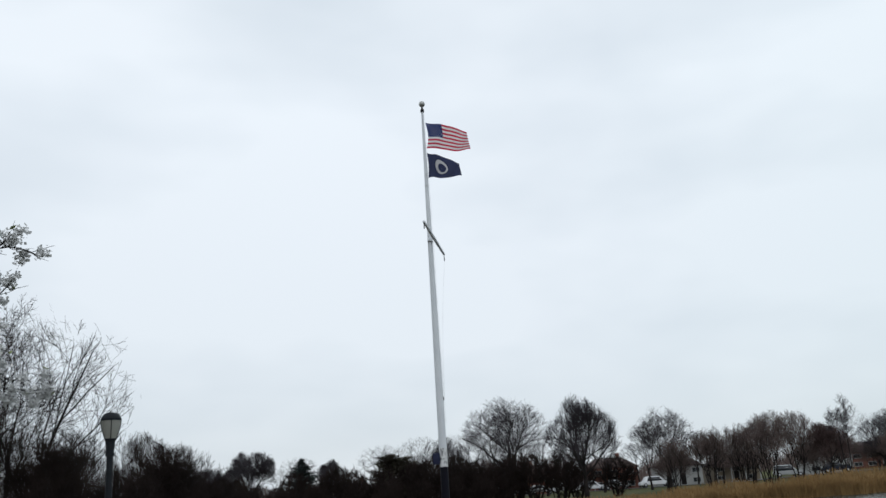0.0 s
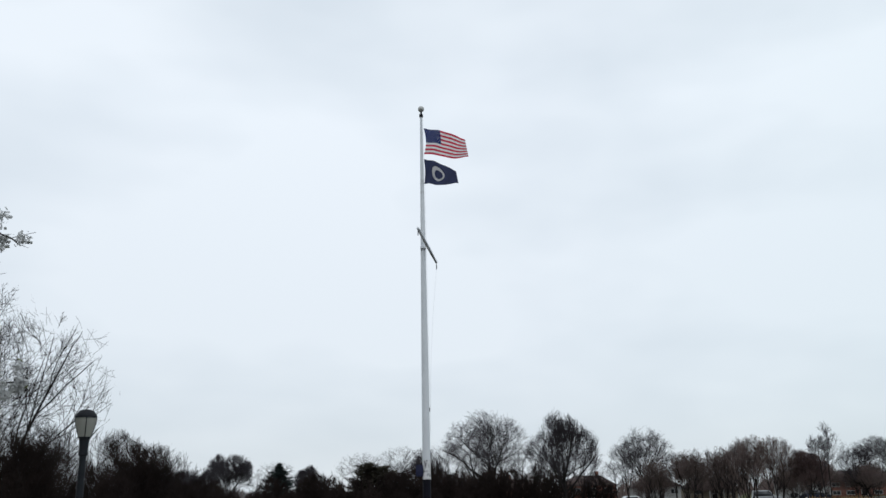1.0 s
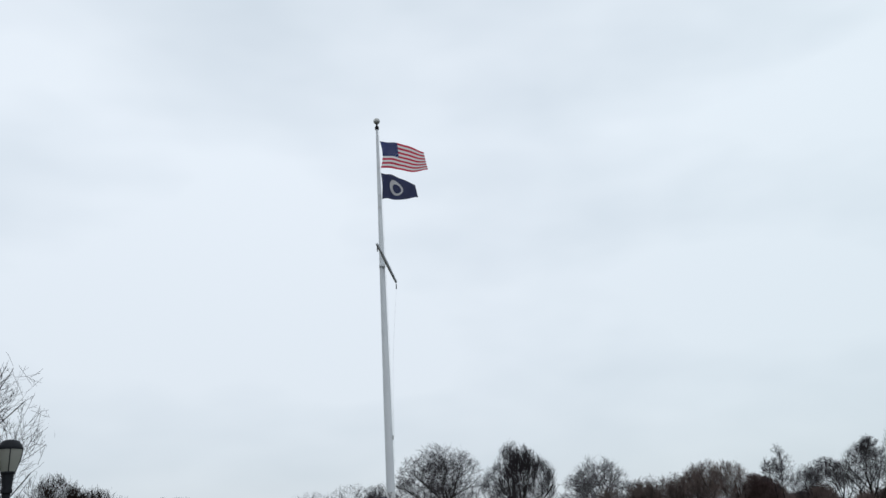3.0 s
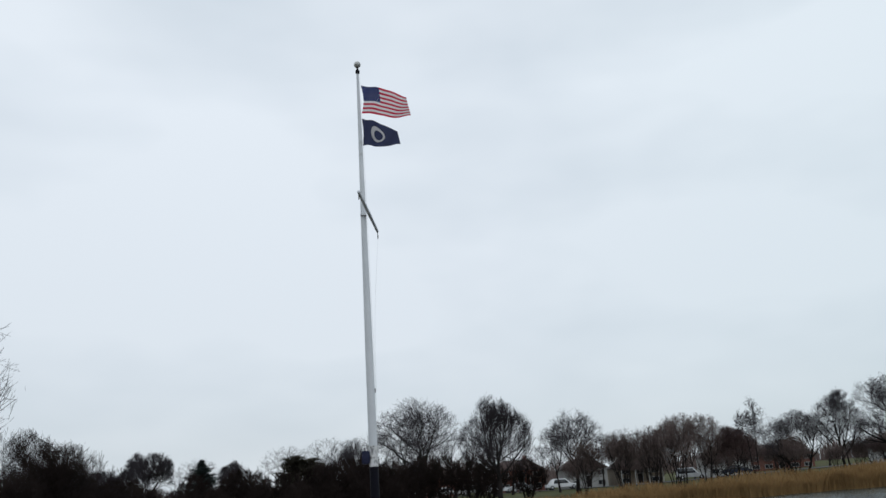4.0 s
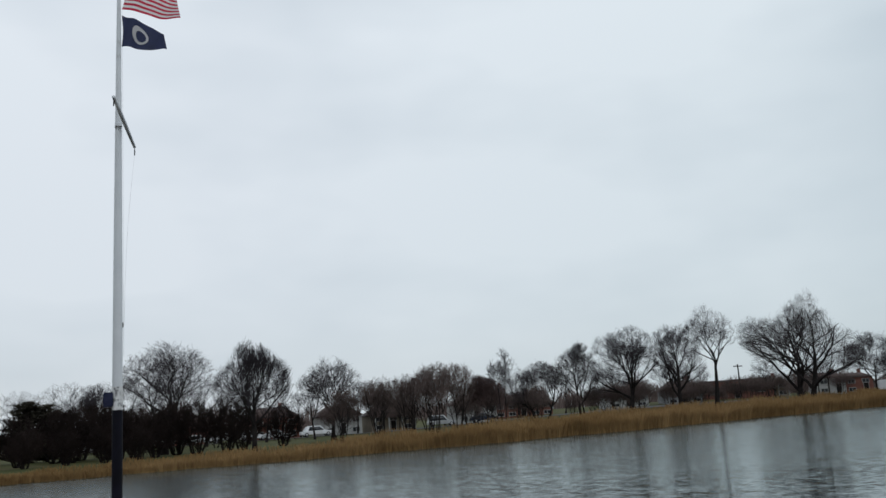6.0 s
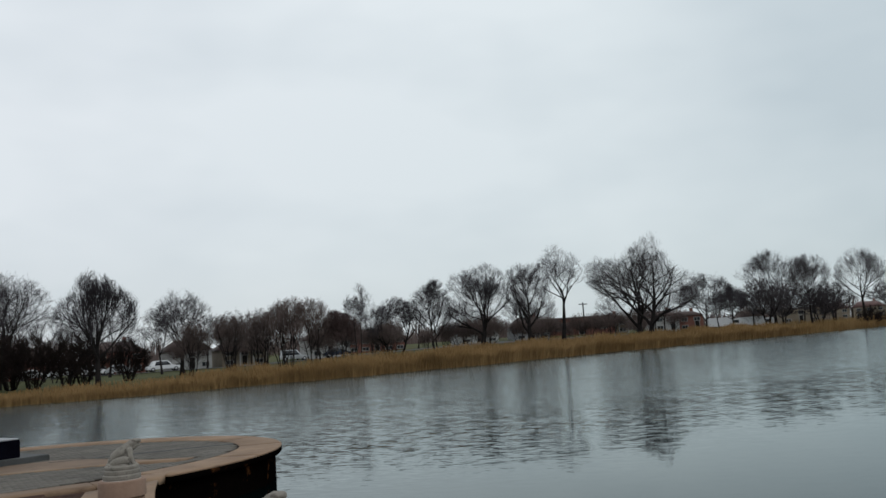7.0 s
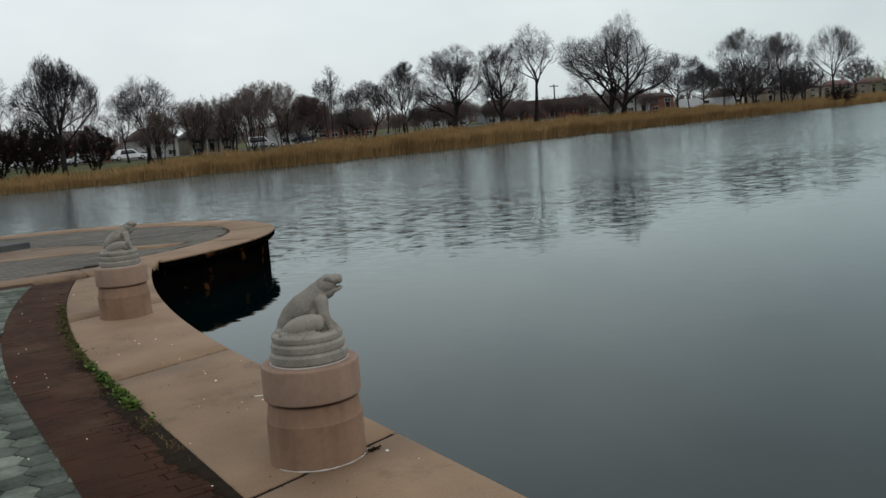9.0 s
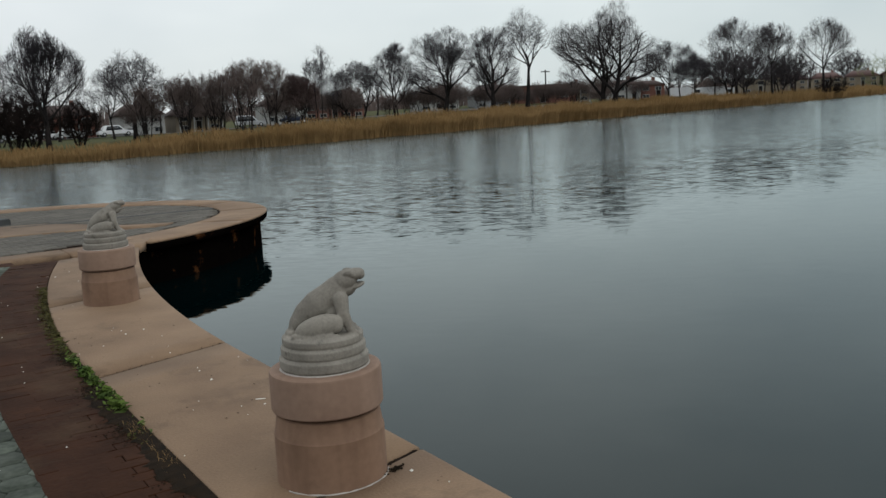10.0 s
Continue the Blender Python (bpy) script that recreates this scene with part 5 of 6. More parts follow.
def truck(x, y, turn, long, label):
    z = float(ground_z(np.array([x]), np.array([y]))[0]) + 0.02
    c = thing("truck", label, "truck", pose(x, y, z, 0, 0, turn), "white trucks parked along the street")
    part("cargo_box", box(-long / 2, long / 2 - 1.9, -1.1, 1.1, 0.8, 2.5, 0.05), CAR_WHITE, c)
    cab = part("cab", box(long / 2 - 1.8, long / 2, -1.0, 1.0, 0.55, 2.1, 0.12), CAR_WHITE, c)
    part("windscreen", box(long / 2 - 0.02, long / 2 + 0.015, -0.85, 0.85, 1.3, 1.95), GLASS_DARK, cab)
    part("side_window", box(long / 2 - 1.3, long / 2 - 0.3, -1.015, -0.99, 1.3, 1.9), GLASS_DARK, cab)
    for wx_ in (-long / 2 + 1.0, long / 2 - 1.0):
        for sy in (-1, 1):
            part("wheel", lathe([(0.2, -0.12), (0.38, -0.12), (0.4, -0.06), (0.4, 0.06), (0.38, 0.12), (0.2, 0.12)], 20), TYRE, c, at=pose(wx_, sy * 0.95, 0.4, 90, 0, 0))


truck(136.0, 126.0, -35, 6.0, "white box truck parked behind the reeds")
truck(142.5, 124.0, -36, 6.5, "white box truck parked beside others")
truck(149.0, 128.5, -38, 6.0, "white box truck at the end of the row")

up = thing("utility_pole", "dark wooden utility pole with a short crossarm", "utility pole", pose(105.0, 131.0, 1.95))
tube_part("pole", [(0, 0, 0), (0, 0, 5.6)], (0.14, 0.11), BARK, up)
part("crossarm", box(-0.95, 0.95, -0.07, 0.07, 5.2, 5.36), BARK, up)


# ---- street lamp ----
lamp = thing("street_lamp", "black cast-iron park lamp with a frosted acorn lantern", "street lamp", pose(-4.48, 12.4, 0.0) @ Matrix.Diagonal((0.93, 0.93, 0.964, 1)))
shade_smooth(part("base", lathe([(0.17, -0.05), (0.17, 0.1), (0.12, 0.17), (0.1, 0.6), (0.075, 0.7)], 24), LAMP_IRON, lamp))
shade_smooth(part("post", lathe([(0.062, 0.68), (0.053, 1.6), (0.046, 2.62)], 20), LAMP_IRON, lamp))
shade_smooth(part("capital", lathe([(0.046, 2.59), (0.066, 2.6), (0.068, 2.63), (0.058, 2.65), (0.07, 2.81), (0.084, 2.82), (0.084, 2.84), (0.07, 2.845)], 24), LAMP_IRON, lamp))
lantern = shade_smooth(part("lantern", lathe([(0.078, 2.84), (0.098, 2.9), (0.122, 2.98), (0.137, 3.05), (0.14, 3.1)], 28), LAMP_GLASS, lamp, "frosted glass acorn globe"))
shade_smooth(part("lantern_cap", lathe([(0.148, 3.095), (0.15, 3.115), (0.132, 3.15), (0.1, 3.19), (0.06, 3.207), (0.02, 3.212)], 28), LAMP_IRON, lamp))
for k in range(4):
    a = k * math.pi / 2 + 0.4
    tube_part("rib", [(rr_ * math.cos(a), rr_ * math.sin(a), z) for rr_, z in ((0.08, 2.84), (0.1, 2.9), (0.125, 2.98), (0.14, 3.05), (0.143, 3.1))], 0.006, LAMP_IRON, lantern, 6)
tube_part("bulb_stem", [(0, 0, 2.84), (0, 0, 3.08)], 0.018, LAMP_IRON, lantern, 8)


# ---- flagpole, its plinth and flags ----
PX, PY = 0.0, 23.9
plinth = thing("plinth", "black stone plinth with a pale top on a grey step", "plinth", pose(PX + 0.02, PY + 0.1, 0, 0, 0, 24))
part("step", box(-1.5, 1.34, -1.12, 1.12, -0.05, 0.1, 0.015), STEP_STONE, plinth)
part("block", box(-1.1, 0.87, -0.92, 0.92, 0.1, 0.43, 0.012), PLINTH, plinth)
part("top_slab", box(-1.08, 0.85, -0.9, 0.9, 0.43, 0.455, 0.008), SLAB, plinth)

pole = thing("flagpole", "tall white tapered flagpole with a black-painted foot", "flagpole", pose(PX, PY, 0.455))
shade_smooth(part("lower_pole", lathe([(0.125, 0.0), (0.125, 0.03), (0.108, 0.05), (0.104, 1.95)], 28), POLE_BLACK, pole, "black-painted foot of the pole"))
shade_smooth(part("sticker_band", lathe([(0.106, 1.9), (0.105, 2.38)], 28), STICKER, pole, "band of torn white stickers"))
shade_smooth(part("shaft", lathe([(0.103, 2.34), (0.095, 4.5), (0.07, 8.0), (0.045, 10.8), (0.032, 12.0)], 28), POLE_WHITE, pole))
shade_smooth(part("truck_cap", lathe([(0.05, 11.98), (0.055, 12.0), (0.055, 12.06), (0.03, 12.09), (0.02, 12.16)], 20), POLE_BLACK, pole))
shade_smooth(part("ball", lathe([(0.015, 12.14)] + [(0.09 * math.sin(a), 12.235 - 0.09 * math.cos(a)) for a in np.linspace(0.25, 3.0, 12)], 24), BALL, pole, "weathered round finial ball"))
ctl = part("control_box", box(-0.27, -0.09, -0.09, 0.09, 1.97, 2.27, 0.012), BOX_NAVY, pole, "navy metal halyard box")
part("box_lid", box(-0.275, -0.085, -0.1, -0.088, 2.0, 2.24, 0.004), BOX_NAVY, ctl)
part("bracket", box(-0.1, -0.06, -0.05, 0.05, 2.02, 2.2), POLE_BLACK, ctl)
yz = 8.1
e0, e1 = Vector((-0.13, -1.45, 8.2)), Vector((0.37, 0.86, 7.88))
yard = tube_part("yardarm", [tuple(e0), tuple((e0 + e1) / 2), tuple(e1)], (0.035, 0.045, 0.032), POLE_WHITE, pole, 12, "grey signal yardarm")
part("yard_clamp", box(-0.074, 0.074, -0.12, 0.08, yz - 0.07, yz + 0.01, 0.008), POLE_WHITE, yard)
for e in (e0, e1):
    tube_part("snap_hook", [tuple(e + Vector((0, 0, -0.03))), tuple(e + Vector((0.005, 0, -0.12))), tuple(e + Vector((0, 0, -0.2)))], (0.008, 0.016, 0.012), POLE_BLACK, yard, 6)
tube_part("halyard", [tuple(e1 + Vector((0, 0, -0.2)))] + [tuple((e1 + Vector((0, 0, -0.2))).lerp(Vector((0.13, -0.02, 3.66)), f) + Vector((-0.05 * math.sin(math.pi * f), 0, 0))) for f in (0.2, 0.4, 0.6, 0.8, 1.0)], 0.0024, ROPE, pole, 5)
tube_part("flag_halyard", [(0.05, -0.02, 12.0), (0.085, -0.02, 9.0), (0.12, -0.02, 3.0)], 0.0024, ROPE, pole, 5)
part("cleat", box(0.092, 0.115, -0.012, 0.012, 3.62, 3.72, 0.004), POLE_BLACK, pole)


def cloth(u, v, top, long, hoist, droop, narrow, sag, phase):
    """A point of a flag in the wind: u along the fly, v down the hoist."""
    x = 0.05 + long * u * (1 + 0.06 * v) + sag * np.sin(np.pi * v) * (1 - u) ** 2.5 + 0.03 * np.sin(7 * u + phase)
    y = 0.16 * u * np.sin(8.5 * u + 1.5 * v + phase) - 0.35 * long * u * 0.5 + 0.03 * np.sin(14 * u + 3 * v)
    upper = hoist * (0.36 * u + narrow * u**3)
    lower = hoist * (1 + droop * u)
    z = top - (1 - v) * upper - v * lower + 0.03 * u * np.sin(9 * u + phase) - 0.03 * u * np.sin(np.pi * v)
    return np.stack([x, y, z], -1)


def cloth_part(name, u0, u1, v0, v1, how, mat, parent, nu=24, nv=3, off=0.0, label=""):
    u, v = np.meshgrid(np.linspace(u0, u1, nu), np.linspace(v0, v1, nv), indexing="ij")
    p = cloth(u, v, *how) + np.array([0, off, 0])
    i, j = np.meshgrid(np.arange(nu - 1), np.arange(nv - 1), indexing="ij")
    q = np.stack([i * nv + j, (i + 1) * nv + j, (i + 1) * nv + j + 1, i * nv + j + 1], -1).reshape(-1, 4)
    return part(name, mesh_of(name, p.reshape(-1, 3), q, smooth=True), mat, parent, label)


US = (0.0, 1.16, 0.8, 0.3, 0.16, 0.06, 0.6)
flag = thing("striped_flag", "red and white striped flag with a navy star field, flying", "flag", pose(PX, PY, 12.1))
for s in range(13):
    u0 = 0.42 if s < 7 else 0.0
    cloth_part("stripe", u0, 1, s / 13, (s + 1) / 13, US, FLAG_WHITE if s % 2 else FLAG_RED, flag)
canton = cloth_part("canton", 0, 0.42, 0, 7 / 13, US, FLAG_BLUE, flag, 14, 8, label="navy star field")
sv, sf, at = [], [], 0
for srow in range(9):
    for col in range(6 - srow % 2):
        cu, cv = 0.42 * (col + 0.5 + 0.5 * (srow % 2)) / 6, 7 / 13 * (srow + 0.5) / 9
        a = np.arange(10) * np.pi / 5
        rr_ = np.where(np.arange(10) % 2, 0.4, 1.0)
        for off in (-0.004, 0.004):
            pts = cloth(cu + 0.014 * rr_ * np.sin(a), cv + 0.021 * rr_ * np.cos(a), *US) + np.array([0, off, 0])
            sv.append(pts)
            sf.append(np.arange(10) + at)
            at += 10
tagged(part("stars", mesh_of("stars", np.concatenate(sv), np.array(sf)), FLAG_WHITE, canton, "small white stars"), kind="stuff")
POW = (0.0, 0.9, 0.76, 0.12, 0.22, 0.03, 1.4)
flag2 = thing("black_flag", "black memorial flag with a round white emblem, flying", "flag", pose(PX - 0.02, PY, 11.16))
cloth_part("cloth", 0, 1, 0, 1, POW, FLAG_BLACK, flag2, 24, 12)


def cloth_disc(name, cu, cv, ru, rv, how, mat, parent, off, label=""):
    """A round patch lying on a flag, on one side of it."""
    a, rho = np.meshgrid(np.arange(24) * 2 * np.pi / 24, np.linspace(0.02, 1, 6), indexing="ij")
    p = cloth(cu + ru * rho * np.cos(a), cv + rv * rho * np.sin(a), *how) + np.array([0, off, 0])
    i, j = np.meshgrid(np.arange(24), np.arange(5), indexing="ij")
    k = (i + 1) % 24
    q = np.stack([i * 6 + j, k * 6 + j, k * 6 + j + 1, i * 6 + j + 1], -1).reshape(-1, 4)
    return part(name, mesh_of(name, p.reshape(-1, 3), q, smooth=True), mat, parent, label)


for off in (-1, 1):
    em = cloth_disc("emblem", 0.46, 0.5, 0.2, 0.31, POW, FLAG_WHITE, flag2, off * 0.006, "round white emblem")
    cloth_disc("emblem_centre", 0.49, 0.52, 0.12, 0.19, POW, FLAG_BLACK, em, off * 0.012)


# ---- pedestals and frog statues ----
def ellipsoid(bm, c, r_, rot=(0, 0, 0)):
    bmesh.ops.create_uvsphere(bm, u_segments=20, v_segments=14, radius=1, matrix=Matrix.LocRotScale(c, Euler([radians(a) for a in rot]), r_))


def limb(bm, points):
    """Overlapping balls along a limb: (x, y, z, radius)."""
    for (ax, ay, az_, ar), (bx, by, bz, br) in zip(points, points[1:]):
        for f in np.linspace(0, 1, 7):
            ellipsoid_small(bm, (ax + (bx - ax) * f, ay + (by - ay) * f, az_ + (bz - az_) * f), ar + (br - ar) * f)


def ellipsoid_small(bm, c, r_):
    bmesh.ops.create_uvsphere(bm, u_segments=12, v_segments=8, radius=r_, matrix=Matrix.Translation(c))


def frog_mesh():
    """A seated frog, mouth open, facing +x, on its round stepped base; one fused form."""
    bm = bmesh.new()
    # body: a broad back rising from the rump to the skull
    spine = [(-0.14, 0.03, 0.027), (-0.118, 0.062, 0.041), (-0.082, 0.1, 0.054), (-0.034, 0.134, 0.063), (0.018, 0.166, 0.061), (0.058, 0.2, 0.057)]
    for (ax, az_, ar), (bx, bz, br) in zip(spine, spine[1:]):
        for f in (0, 0.25, 0.5, 0.75):
            rr_ = ar + (br - ar) * f
            ellipsoid(bm, (ax + (bx - ax) * f, 0, az_ + (bz - az_) * f), (rr_, rr_ * 1.12, rr_))
    ellipsoid(bm, (-0.15, 0, 0.018), (0.03, 0.046, 0.022))
    ellipsoid(bm, (0.022, 0, 0.095), (0.058, 0.064, 0.085))
    # head: broad skull, blunt upper jaw lifted over a dropped lower jaw, brows and round eyes
    ellipsoid(bm, (0.08, 0, 0.226), (0.064, 0.064, 0.045), (0, -30, 0))
    ellipsoid(bm, (0.116, 0, 0.25), (0.054, 0.054, 0.027), (0, -14, 0))
    ellipsoid(bm, (0.146, 0, 0.25), (0.024, 0.042, 0.022))
    ellipsoid(bm, (0.078, 0, 0.196), (0.052, 0.056, 0.04))
    ellipsoid(bm, (0.118, 0, 0.199), (0.052, 0.046, 0.014), (0, -16, 0))
    for s in (-1, 1):
        ellipsoid(bm, (0.1, s * 0.044, 0.263), (0.024, 0.016, 0.013))
        ellipsoid(bm, (0.112, s * 0.053, 0.257), (0.011, 0.008, 0.01))
        ellipsoid(bm, (-0.042, s * 0.094, 0.05), (0.104, 0.044, 0.052), (0, -14, s * 5))
        ellipsoid(bm, (0.024, s * 0.1, 0.05), (0.034, 0.03, 0.032))
        limb(bm, [(-0.142, s * 0.1, 0.016, 0.017), (-0.03, s * 0.128, 0.012, 0.016), (0.025, s * 0.132, 0.008, 0.014)])
        limb(bm, [(0.056, s * 0.062, 0.158, 0.034), (0.062, s * 0.084, 0.1, 0.026), (0.084, s * 0.08, 0.035, 0.02), (0.102, s * 0.084, 0.01, 0.016), (0.118, s * 0.088, 0.005, 0.011)])
    bmesh.ops.transform(bm, matrix=Matrix.Translation((0.026, 0, 0)) @ Matrix.Diagonal((1.04, 0.93, 1.0, 1)), verts=bm.verts)
    # stepped base, slightly lumpy
    for r_, z0, z1 in ((0.178, -0.035, 0.012), (0.186, -0.085, -0.03), (0.196, -0.14, -0.08)):
        m = lathe([(r_ - 0.012, z0), (r_, z0 + 0.012), (r_, z1 - 0.012), (r_ - 0.014, z1)], 40, 0.0025, int(r_ * 1000))
        bm.from_mesh(m)
        bpy.data.meshes.remove(m)
    me = bpy.data.meshes.new("frog_statue")
    bm.to_mesh(me)
    bm.free()
    return me


def pedestal(x, y, turn, label, frog_label, with_mortar):
    p = thing("pedestal", label, "pedestal", pose(x, y, 0), "pedestals along the coping")
    shade_smooth(part("drum", lathe([(0.246, -0.02), (0.244, 0.216), (0.239, 0.226), (0.228, 0.303), (0.22, 0.308), (0.195, 0.309), (0.195, 0.34)], 48), CAST_TAN, p, "tan drum with a sloping shoulder"), 25)
    shade_smooth(part("cap", lathe([(0.185, 0.325), (0.244, 0.325), (0.247, 0.33), (0.247, 0.484), (0.243, 0.494), (0.232, 0.5), (0.2, 0.502)], 48), PINK_CAST, p), 25)
    shade_smooth(part("mortar_ring", lathe([(0.2, 0.498), (0.1985, 0.504), (0.19, 0.506)], 40, 0.006, 3), MORTAR, p, "thin line of white mortar"))
    if with_mortar:
        a = np.linspace(radians(195), radians(330), 24)
        wob = np.random.default_rng(12)
        tube_part("mortar_bead", [((0.25 + wob.normal() * 0.0016) * math.cos(t), (0.25 + wob.normal() * 0.0016) * math.sin(t), 0.001) for t in a], wob.uniform(0.0018, 0.0052, 24), MORTAR, p, 6)
    f = part("frog_statue", frog_mesh(), FROG_STONE)
    f.matrix_basis = pose(x, y, 0.641, 0, 0, turn)
    tagged(f, frog_label, "statue", "frog statues on the pedestals")
    md = f.modifiers.new("fuse", "REMESH")
    md.mode, md.voxel_size, md.use_smooth_shade = "VOXEL", 0.0034, True
    sm = f.modifiers.new("soften", "SMOOTH")
    sm.factor, sm.iterations = 0.5, 1


pedestal(1.18, 10.08, -22, "pinkish cast-stone pedestal with a grooved neck", "weathered grey stone frog sitting with open mouth", True)
pedestal(1.38, 15.0, -12, "pinkish cast-stone pedestal further along the coping", "grey stone frog sitting on the further pedestal", False)


# ---- weeds, moss, crumbs ----
r = np.random.default_rng(61)
wy_ = np.concatenate([r.normal(c_, s_, n_) for c_, s_, n_ in ((12.95, 0.06, 70), (12.58, 0.08, 190), (12.3, 0.05, 60), (12.02, 0.08, 180), (11.74, 0.06, 190), (11.3, 0.1, 14), (13.5, 0.3, 14))])
wx_ = edge_in(wy_) - np.abs(r.normal(0.02, 0.03, len(wy_)))
wz_ = r.uniform(0.002, 0.05, len(wy_)) * np.exp(-((edge_in(wy_) - wx_) / 0.13) ** 2)
cl = np.stack([wx_, wy_, wz_], -1)
dv = r.normal(size=(len(cl), 2, 3)) * np.array([0.0105, 0.0105, 0.006])
weeds = part("weeds", mesh_of("weeds", np.stack([cl - dv[:, 0], cl - dv[:, 1], cl + dv[:, 0], cl + dv[:, 1]], 1), np.arange(len(cl) * 4).reshape(-1, 4)), WEED)
tagged(weeds, "small green weeds in the joint beside the coping", "weeds", kind="stuff")
my_ = np.concatenate([r.uniform(13.1, 16.3, 2200), r.uniform(11.0, 13.2, 260)])
mx_ = edge_in(my_) - np.abs(r.normal(0, 0.045, len(my_)))
cl = np.stack([mx_, my_, r.uniform(0.0, 0.006, len(my_))], -1)
dv = r.normal(size=(len(cl), 2, 3)) * np.array([0.009, 0.009, 0.0018])
moss = part("moss", mesh_of("moss", np.stack([cl - dv[:, 0], cl - dv[:, 1], cl + dv[:, 0], cl + dv[:, 1]], 1), np.arange(len(cl) * 4).reshape(-1, 4)), MOSS)
tagged(moss, "olive moss along the edge of the brick band", "moss", kind="stuff")
dy_ = r.uniform(8.6, 13.4, 9000)
lobes = 0.05 + 0.04 * np.sin(dy_ * 5.1) * np.sin(dy_ * 2.3 + 1)
dx_ = edge_in(dy_) - np.abs(r.normal(0, 1, len(dy_))) * lobes
ds_ = r.uniform(0.003, 0.009, len(dy_))
tet = np.array([[1, 0, 0], [-0.6, 0.8, 0], [-0.5, -0.9, 0], [0, 0.1, 0.5]])
dvv = np.stack([dx_, dy_, np.zeros(len(dy_))], -1)[:, None] + tet[None] * ds_[:, None, None]
dff = (np.arange(len(dy_))[:, None, None] * 4 + np.array([[0, 1, 3], [1, 2, 3], [2, 0, 3]])).reshape(-1, 3)
jy = np.repeat(np.array([7.25, 9.93, 12.6, 15.3]), 150)
jf = r.uniform(0.0, 0.97, len(jy))
jt = jy - 0.16 + 0.3 * jf + r.normal(size=len(jy)) * 0.012
jx = edge_in(jt) + (edge_out(jt) - edge_in(jt)) * jf
js = r.uniform(0.002, 0.007, len(jy))
jz = np.where(np.abs(jt - jy + 0.16 - 0.3 * jf) < 0.02, -0.006, 0.0)
jv = np.stack([jx, jt, jz], -1)[:, None] + tet[None] * js[:, None, None]
dvv = np.concatenate([dvv, jv])
dff = (np.arange(len(dvv))[:, None, None] * 4 + np.array([[0, 1, 3], [1, 2, 3], [2, 0, 3]])).reshape(-1, 3)
soil = part("loose_soil", mesh_of("loose_soil", dvv, dff), SOIL)
tagged(soil, "dark loose soil and litter beside the coping", "soil", kind="stuff")
# ragged crust of wet soil that has crept from the joint over the bricks
py_ = np.linspace(8.6, 13.0, 420)
creep = 0.05 + 0.075 * np.clip(np.sin(py_ * 3.3 + 0.6) * np.sin(py_ * 1.7) + 0.35, 0, 1) + 0.05 * np.abs(np.sin(py_ * math.pi / 0.095 * 0.5)) ** 6 * r.uniform(0.2, 1.0, len(py_)) + r.uniform(0, 0.018, len(py_))
creep *= np.clip((13.0 - py_) / 0.5, 0, 1)
inner_, outer_ = edge_in(py_) + 0.0, edge_in(py_) - creep
pz_ = np.full(len(py_), 0.0025)
pv = np.concatenate([np.stack([inner_, py_, pz_ + 0.004], -1), np.stack([(inner_ + outer_) / 2, py_, pz_ + 0.003], -1), np.stack([outer_, py_, pz_ - 0.004], -1)])
k_ = np.arange(len(py_) - 1)
pq = np.concatenate([np.stack([b_ * 420 + k_ + 1, b_ * 420 + k_, (b_ + 1) * 420 + k_, (b_ + 1) * 420 + k_ + 1], -1) for b_ in (0, 1)])
crust = part("soil_crust", mesh_of("soil_crust", pv, pq, smooth=True), SOIL)
tagged(crust, "crust of dark wet soil spread over brick edges", "soil", kind="stuff")
gy_ = np.concatenate([r.normal(11.25, 0.07, 40), r.normal(10.75, 0.1, 40), r.normal(11.05, 0.3, 16)])
straw_v, straw_q = blades(edge_in(gy_) - np.abs(r.normal(0.04, 0.03, len(gy_))), gy_, np.full(len(gy_), 0.002), r.uniform(0.012, 0.032, len(gy_)), 0.0009, 1.6, 9)
straw = part("dry_grass", mesh_of("dry_grass", straw_v, straw_q), REED)
tagged(straw, "wisps of dry tan grass in the coping joint", "grass", kind="stuff")
fy_ = r.uniform(8.6, 17.5, 130)
fx_ = np.where(r.random(130) < 0.6, r.uniform(0.72, 1.55, 130) + edge_in(fy_) - 0.67, r.uniform(0.1, 0.6, 130) + band_left(fy_) - 0.09)
fa_, fl_ = r.uniform(0, 6.28, 130), r.uniform(0.004, 0.012, 130)
fd_ = np.stack([np.cos(fa_), np.sin(fa_), 0 * fa_], -1) * fl_[:, None]
fn_ = np.stack([-np.sin(fa_), np.cos(fa_), 0 * fa_], -1) * (fl_ * 0.4)[:, None]
fc_ = np.stack([fx_, fy_, np.full(130, 0.0015)], -1)
lift_ = np.array([0, 0, 0.003])
litter = part("leaf_litter", mesh_of("leaf_litter", np.stack([fc_ - fd_, fc_ - fn_ + lift_, fc_ + fd_, fc_ + fn_ + lift_], 1), np.arange(520).reshape(-1, 4)), SOIL)
tagged(litter, "tiny dark bits of litter on the coping", "litter", kind="stuff")
n_ = 85
cx_, cy_ = r.uniform(-0.5, 1.6, n_), r.uniform(8.6, 17.5, n_)
cz_ = np.where(cx_ > edge_in(cy_), 0.002, 0.0)
sz = r.uniform(0.003, 0.008, n_) * np.where(r.random(n_) < 0.12, 1.7, 1.0)
tet = np.array([[1, 0, 0], [-0.6, 0.8, 0], [-0.5, -0.9, 0], [0, 0.1, 0.8]])
cv = np.stack([cx_, cy_, cz_], -1)[:, None] + tet[None] * sz[:, None, None]
cf = (np.arange(n_)[:, None, None] * 4 + np.array([[0, 1, 3], [1, 2, 3], [2, 0, 3]])).reshape(-1, 3)
